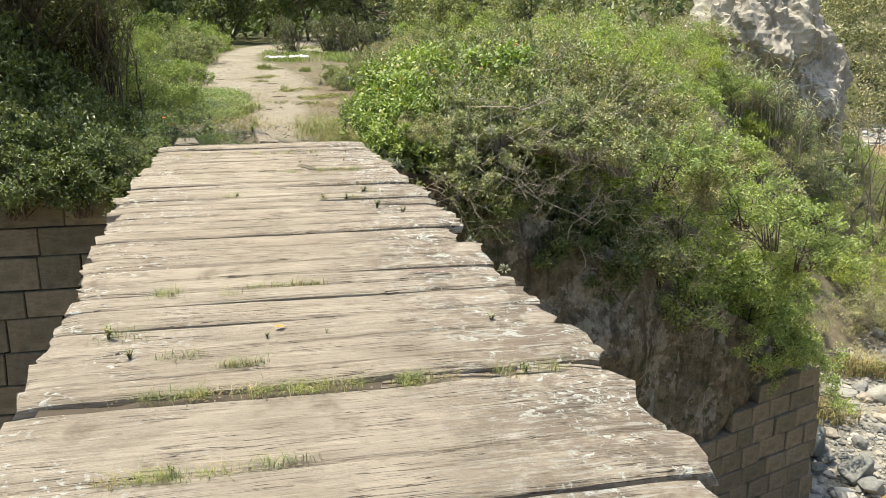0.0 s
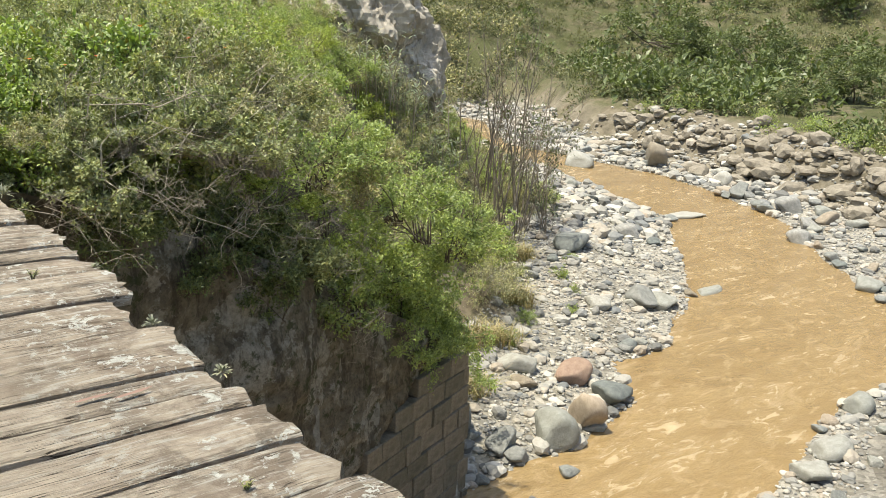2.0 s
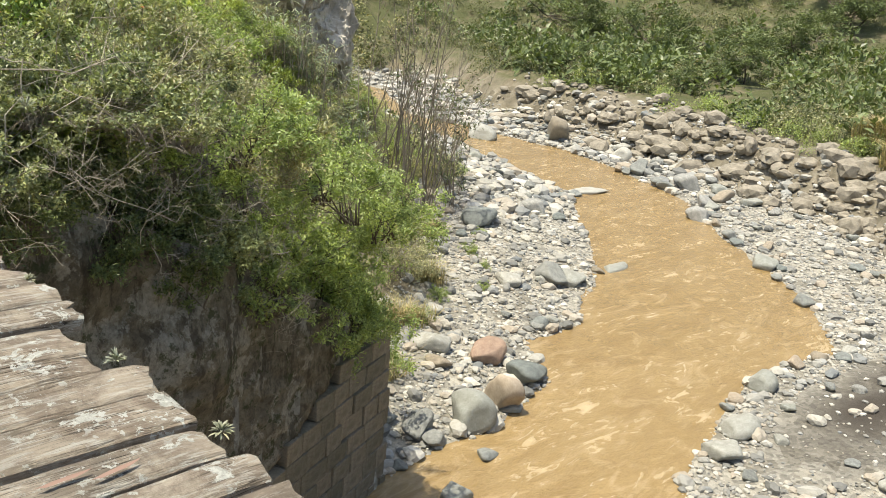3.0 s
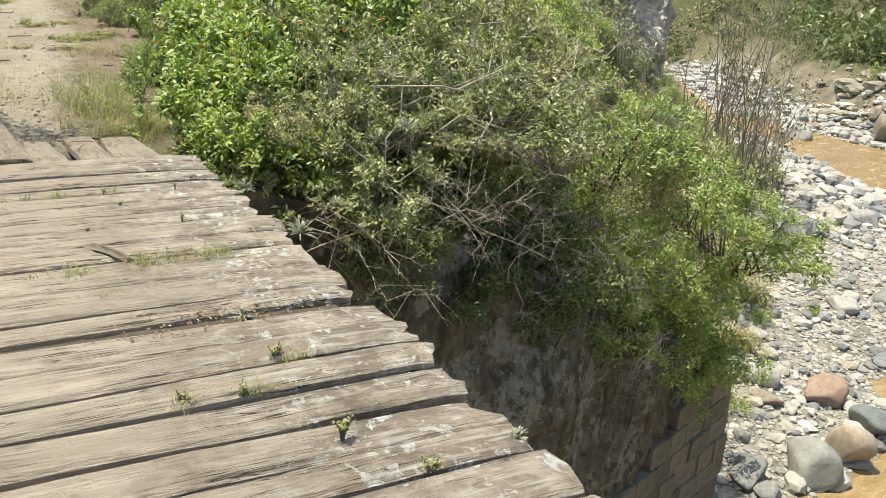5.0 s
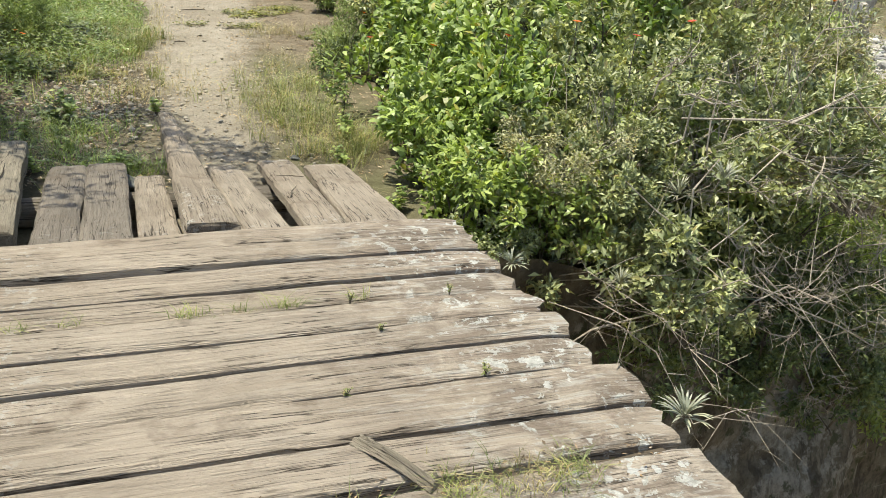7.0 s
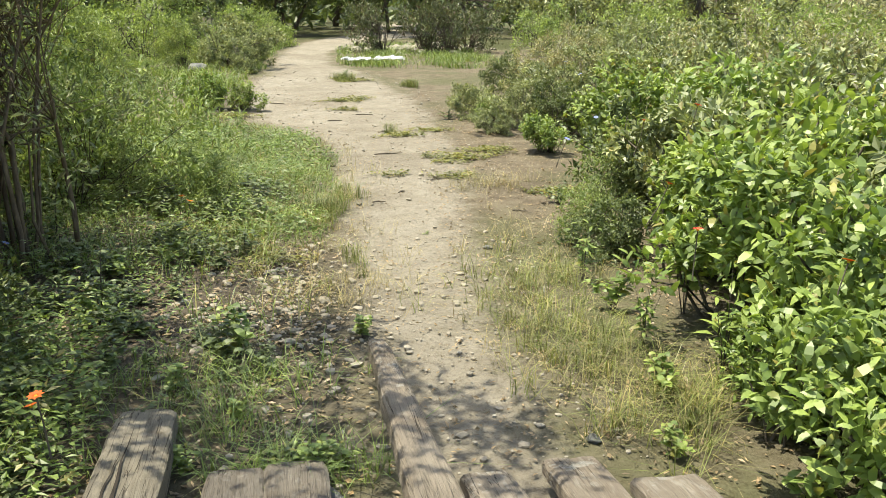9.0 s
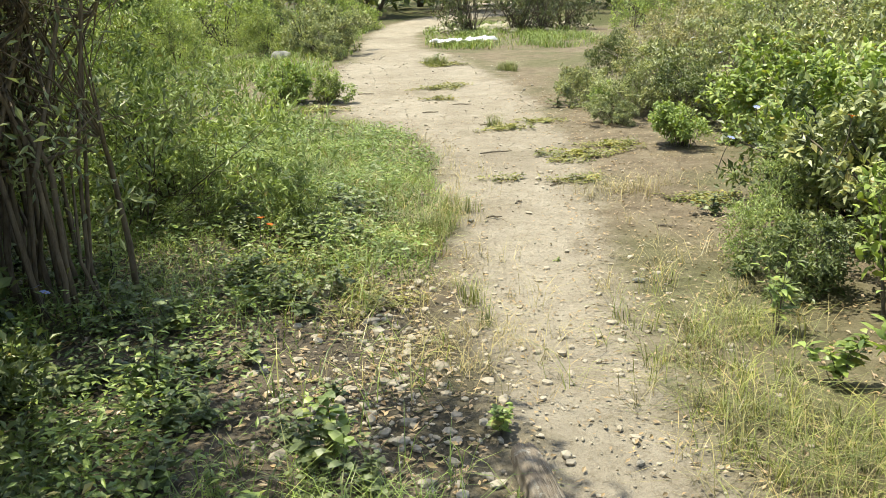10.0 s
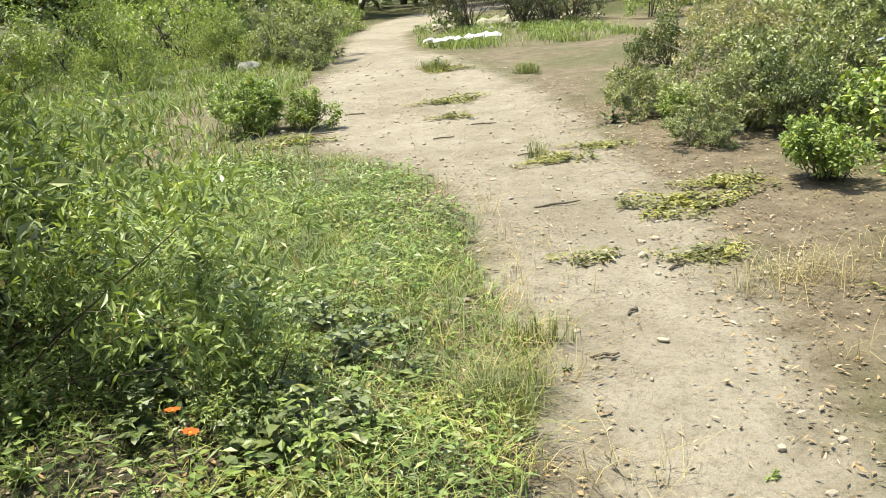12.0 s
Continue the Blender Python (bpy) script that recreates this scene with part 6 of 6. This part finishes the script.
litter("shade_litter", "brown leaf litter and crumbs under the trees", 5000, lambda r, n: np.stack([r.uniform(-3.2, -0.1, n), r.uniform(13.4, 18.0, n)], 1), 0.045, 234)
litter("straw", "straw and twig crumbs on the trodden soil", 5200, lambda r, n: np.stack([r.uniform(-0.6, 2.4, n), r.uniform(13.3, 26, n)], 1), 0.028, 233)
# the second weed has the verge's shade put into its darker leaf
WEED = [proto(herb("weed", "low broad-leaved green weed", vr, 7, 0.09, 0.28, LEAF_BRIGHT, 0.6, 0.8)), proto(herb("weed", "low dark green weed, its leaf colour deepened for shade", vr, 7, 0.08, 0.24, LEAF_DARK, 0.62, 0.9)), proto(herb("weed", "upright narrow-leaved green weed", vr, 6, 0.10, 0.5, LEAF_BRIGHT, 0.28, 0.35))]
for k in range(210):
    x, y = vr.uniform(-3.1, -0.35), vr.uniform(12.6, 18.3)
    if vr.random() < 0.8 * float(bare_shaded_soil(np.float64(x), np.float64(y))):
        continue
    if x > -1.3 and y < 14.4 or x > path_sides(y)[0] - 0.5 and vr.random() < 0.7:
        continue
    plant(WEED[int(vr.choice(3, p=[0.22, 0.68, 0.1]))], x, y, size=vr.uniform(0.45, 1.0))
for x, y, s, k in ((-0.8, 13.6, 0.6, 0), (-1.0, 13.9, 0.7, 1), (-0.6, 14.0, 0.5, 0), (-0.9, 14.3, 0.7, 0), (-0.5, 14.4, 0.45, 1), (-0.3, 13.5, 0.7, 0), (-0.2, 13.55, 0.6, 0), (-0.38, 13.6, 0.6, 1), (0.55, 12.4, 0.35, 0), (0.54, 12.7, 0.35, 0), (0.02, 14.75, 0.6, 0), (1.2, 13.4, 0.6, 0), (1.35, 13.9, 0.8, 0), (1.45, 14.4, 0.9, 2), (1.5, 15.0, 1.0, 0), (1.55, 15.7, 1.0, 2), (1.75, 16.6, 0.9, 1), (1.7, 14.0, 1.2, 2), (1.9, 14.9, 1.4, 2), (2.0, 17.8, 0.8, 1), (1.6, 13.0, 0.9, 0), (1.35, 12.5, 0.7, 0), (-0.7, 18.4, 0.9, 1), (-0.55, 18.1, 0.8, 1), (-0.9, 17.6, 0.9, 1), (-1.1, 18.8, 0.9, 1), (-1.4, 19.5, 1.0, 0), (0.8, 28.4, 0.9, 1), (1.9, 22.9, 0.8, 1), (0.7, 17.0, 0.2, 0)):
    plant(WEED[k], x, y, size=s)


# ---- flowers ----
def flower(x, y, z, material, size, label, stem=0.25):
    ob = thing("flower", label, "flower", m=pose(x, y, z, vr.uniform(-20, 20), vr.uniform(-20, 20), vr.uniform(0, 360)))
    a = np.arange(8) * 0.785
    v, f = leaves(np.zeros((8, 3)), np.stack([np.cos(a), np.sin(a), np.full(8, 0.35)], 1), np.tile([0, 0, 1.0], (8, 1)), size, size * 0.6, 0.15, 0.1, True)
    mesh_object("petals", v, f, material, ob)
    bm = bmesh.new()
    bmesh.ops.create_icosphere(bm, subdivisions=1, radius=size * 0.25)
    part("centre", bm, YELLOW, ob)
    verts, faces = [], []
    tube(verts, faces, [(0, 0, 0), (0.01, 0, -stem * 0.5), (0.0, 0.02, -stem)], [0.003, 0.003, 0.004], 5)
    mesh_object("stem", verts, faces, BARK, ob)


for x, y, z in ((-1.18, 17.41, -0.12), (-1.1, 17.26, -0.13), (-1.21, 13.25, 0.1), (-1.07, 12.46, 0.1), (-1.37, 13.72, -0.15), (1.7, 14.8, 0.45), (2.1, 16.2, 0.6), (2.3, 15.8, 0.75), (1.6, 14.2, 0.35), (2.4, 12.4, 0.75), (2.7, 12.2, 0.7), (3.0, 12.1, 0.8), (3.6, 12.4, 1.1), (4.3, 12.7, 0.95), (2.0, 12.5, 0.65), (5.0, 13.2, 0.8), (1.8, 13.3, 0.45)):
    flower(x, y, z, RED if vr.random() < 0.4 else ORANGE, 0.032, "small orange-red flower on a thin stem")
for x, y, z in ((3.4, 22.3, 0.55), (2.45, 18.2, 0.35), (1.9, 17.3, 0.3), (2.7, 18.0, 0.5), (3.2, 19.0, 0.6), (-2.1, 16.05, -0.1), (-2.2, 16.2, -0.12), (2.2, 15.2, 0.5), (3.0, 20.4, 0.55)):
    flower(x, y, z, BLUE, 0.03, "small pale blue flower")

# ---- things on and beside the path ----
def stick(x, y, ln, turn, thick=0.008):
    ob = thing("stick", "short dark dry stick lying on the footpath", "stick", "sticks", pose(x, y, at(x, y) + thick * 1.2, 0, 0, turn))
    verts, faces = [], []
    tube(verts, faces, [(-ln / 2, 0, 0), (-ln * 0.1, 0.012, 0.004), (ln * 0.2, -0.006, 0.002), (ln / 2, 0.01, 0)], [thick * 0.7, thick, thick * 0.9, thick * 0.5], 6)
    mesh_object("rod", verts, faces, BARK, ob)


for x, y, ln, turn in ((0.75, 20.19, 0.33, 12), (0.68, 18.37, 0.11, 50), (0.42, 17.89, 0.11, 0), (1.08, 18.9, 0.14, 35), (0.9, 21.9, 0.2, 10), (0.3, 22.9, 0.2, 5), (1.6, 17.6, 0.12, -20), (0.75, 23.4, 0.25, -8), (-0.9, 23.55, 0.4, 10), (-0.5, 24.6, 0.22, 0), (0.1, 19.6, 0.1, 30)):
    stick(x, y, ln, turn)
for x, y, ln, turn, z in ((0.62, 12.05, 0.2, 70, 0.0), (0.68, 12.5, 0.16, -15, 0.0)):
    tw = thing("stick", "thin twig lying on the ramp planks", "stick", "sticks", pose(x, y, ramp_z(y) + 0.025, -7, 0, turn))
    verts, faces = [], []
    tube(verts, faces, [(-ln / 2, 0, 0), (0, 0.01, 0.002), (ln / 2, 0, 0)], [0.003, 0.004, 0.002], 5)
    mesh_object("rod", verts, faces, BARK, tw)
bag = thing("plastic_sheet", "crumpled white plastic sheet lying on the grass", "litter", m=pose(1.75, 32.7, at(1.75, 32.7) + 0.02, 0, 0, 14))
bm = bmesh.new()
bmesh.ops.create_grid(bm, x_segments=26, y_segments=9, size=1)
for v in bm.verts:
    n1, n2 = smooth_noise(v.co, 2.6, 3), smooth_noise(v.co, 6.5, 8)
    v.co = Vector((v.co.x * 0.78 + 0.05 * n2, v.co.y * (0.14 + 0.06 * n1) + 0.05 * n1, 0.09 + 0.09 * n1 + 0.05 * n2))
part("sheet", bm, PLASTIC, bag)
for x, y, s, k in ((-2.4, 36.5, 0.28, "warm"), (0.24, 17.83, 0.03, "pale"), (1.095, 16.54, 0.035, "pale"), (-0.25, 13.25, 0.1, "grey"), (-2.2, 30.3, 0.2, "pale"), (0.9, 13.55, 0.035, "grey")):
    ob = boulder(k, x, y, (s * 1.2, s, s * 0.8), vr.uniform(0, 180), label="small loose stone by the footpath")
    ob["group"] = "path stones"
    ob.name = "stone"

# ---- scrub on the far terrace and hills ----
def scrub(name, label, n, sampler, leaf, size, per, seed, lo, hi):
    r = np.random.default_rng(seed)
    c = sampler(r, n)
    z = height(c[:, 0], c[:, 1])
    n = len(c)
    rad = r.uniform(lo, hi, n) * (0.8 + np.hypot(c[:, 0], c[:, 1]) / 160)
    d = unit(r.normal(size=(n, per, 3)) * np.array([1, 1, 0.8]) + np.array([0, 0, 0.35]))
    k = 0.75 + 0.25 * np.sin(d[..., :1] * 5 + c[:, None, :1] * 3) * np.cos(d[..., 1:2] * 6 + c[:, None, 1:] * 2)
    p = np.concatenate([c, z[:, None]], 1)[:, None, :] + d * (rad[:, None, None] * k * r.uniform(0.6, 1.1, (n, per, 1))) + np.array([0, 0, 0.25])
    p, d = p.reshape(-1, 3), d.reshape(-1, 3)
    ln = np.repeat(size * rad, per) * r.uniform(0.6, 1.3, n * per)
    v, f = leaves(p, unit(d + r.normal(size=d.shape) * 0.8), np.tile([0, 0, 1.0], (len(p), 1)) + d * 0.6 + r.normal(size=d.shape) * 0.4, ln, ln * 0.55, 0.2, 0.1)
    return tagged(mesh_object(name, v, f, leaf), label, "scrub", kind="stuff")


def terrace(r, n):
    a, q = np.radians(r.uniform(28, 78, n * 5)), 44 * (210 / 44) ** r.random(n * 5)
    p = np.stack([q * np.sin(a), q * np.cos(a)], 1)
    ok = (polygon_distance(p[:, 0], p[:, 1], VALLEY) > 4.2) & (p[:, 0] > np.interp(p[:, 1], [5, 32, 50, 75, 106, 200], [0, 39, 47, 67, 97, 170])) & (waves(p[:, 0], p[:, 1], 0.16, 91) > -0.3)
    return p[ok][:n]


scrub("terrace_scrub", "low green scrub on the far river terrace", 900, terrace, SCRUB, 0.17, 150, 301, 0.4, 1.0)
scrub("terrace_scrub", "dull olive scrub on the far terrace and hillside", 800, terrace, LEAF_OLIVE, 0.17, 140, 302, 0.35, 1.0)
scrub("terrace_scrub", "dark thorn scrub on the far terrace and hillside", 420, terrace, LEAF_DARK, 0.28, 100, 303, 0.9, 2.0)
def far_bank(r, n):
    p = np.stack([r.uniform(18, 95, n * 6), r.uniform(36, 120, n * 6)], 1)
    side = np.interp(p[:, 1], [26, 32, 50, 60, 75, 90, 106, 200], [30, 38, 46, 54, 67, 81, 97, 170])
    ok = (polygon_distance(p[:, 0], p[:, 1], VALLEY) > 0.4) & (p[:, 0] < side) & (p[:, 0] > side - 30) & (waves(p[:, 0], p[:, 1], 0.25, 93) > -0.45)
    return p[ok][:n]


scrub("bank_scrub", "grey-brown dry scrub on the slope above the river bend", 420, far_bank, LEAF_OLIVE, 0.22, 90, 309, 0.5, 1.3)
scrub("bank_scrub", "mixed scrub on the flat at the head of the river bend", 800, lambda r, n: (lambda q: q[polygon_distance(q[:, 0], q[:, 1], VALLEY) > 1.0])(np.stack([r.uniform(34, 105, n), r.uniform(50, 125, n)], 1)), SCRUB, 0.17, 120, 311, 0.4, 1.2)
scrub("bank_scrub", "dark green scrub on the slope above the river bend", 260, far_bank, SCRUB, 0.24, 90, 310, 0.6, 1.4)
for a, q, size in ((52, 100, 1.7), (57, 88, 1.4), (61, 78, 1.2), (64, 95, 1.6), (54, 130, 2.1), (60, 118, 1.9), (67, 110, 1.8), (50, 74, 0.8), (58, 70, 0.7)):
    plant(FAR_TREE, q * math.sin(radians(a)), q * math.cos(radians(a)), size=size, tall=0.65, label="flat-topped dark green tree on the far terrace")
edge_line = lambda r, n: (lambda u: np.stack([np.interp(u, [0, 1, 2, 3, 4], [40, 46.5, 50.0, 51.5, 52]) + r.normal(size=n) * 0.8, np.interp(u, [0, 1, 2, 3, 4], [9, 16.5, 25, 35, 45]) + r.normal(size=n) * 0.8], 1))(r.uniform(0, 4, n))
scrub("bank_scrub", "green scrub along the edge of the cut bank", 70, edge_line, LEAF_BANK, 0.15, 200, 304, 0.4, 0.9)
grass_patch("bank_grass", "long pale yellow-green grass on the cut bank", 9000, blob([(47.5, 17.0, 2.2, 1.6), (44.5, 13.0, 2.0, 1.6), (51.0, 19.5, 2.2, 2.0)]), 1.5, 0.05, DRY_GRASS, 305)
grass_patch("terrace_grass", "grass on the far river terrace", 22000, lambda r, n: terrace(r, n), 0.7, 0.07, SCRUB, 306)


def north_hill(r, n):
    p = np.stack([r.uniform(-90, 60, n * 3), r.uniform(50, 170, n * 3)], 1)
    return p[(p[:, 1] > 6 + 0.95 * p[:, 0] + 20)][:n]


scrub("hill_woods", "dark green woods on the slope behind the meadow", 520, north_hill, LEAF_DARK, 0.30, 90, 307, 1.2, 2.4)
for x, y, s in ((23.0, 24.0, 0.35), (22.4, 22.6, 0.28), (20.8, 21.2, 0.25), (24.8, 25.0, 0.3), (17.2, 20.2, 0.4), (21.9, 25.0, 0.35), (18.9, 21.2, 0.4)):
    plant(BANK[0], x, y, size=s, label="small green shrub among the river stones")
grass_patch("wall_weeds", "dry grass and weeds at the foot of the thicket", 2500, blob([(13.6, 18.3, 1.0, 0.8), (16.5, 20.4, 1.2, 0.7), (19.5, 22.6, 1.0, 0.8), (23.0, 26.3, 1.2, 0.8)]), 0.7, 0.02, DRY_GRASS, 308)
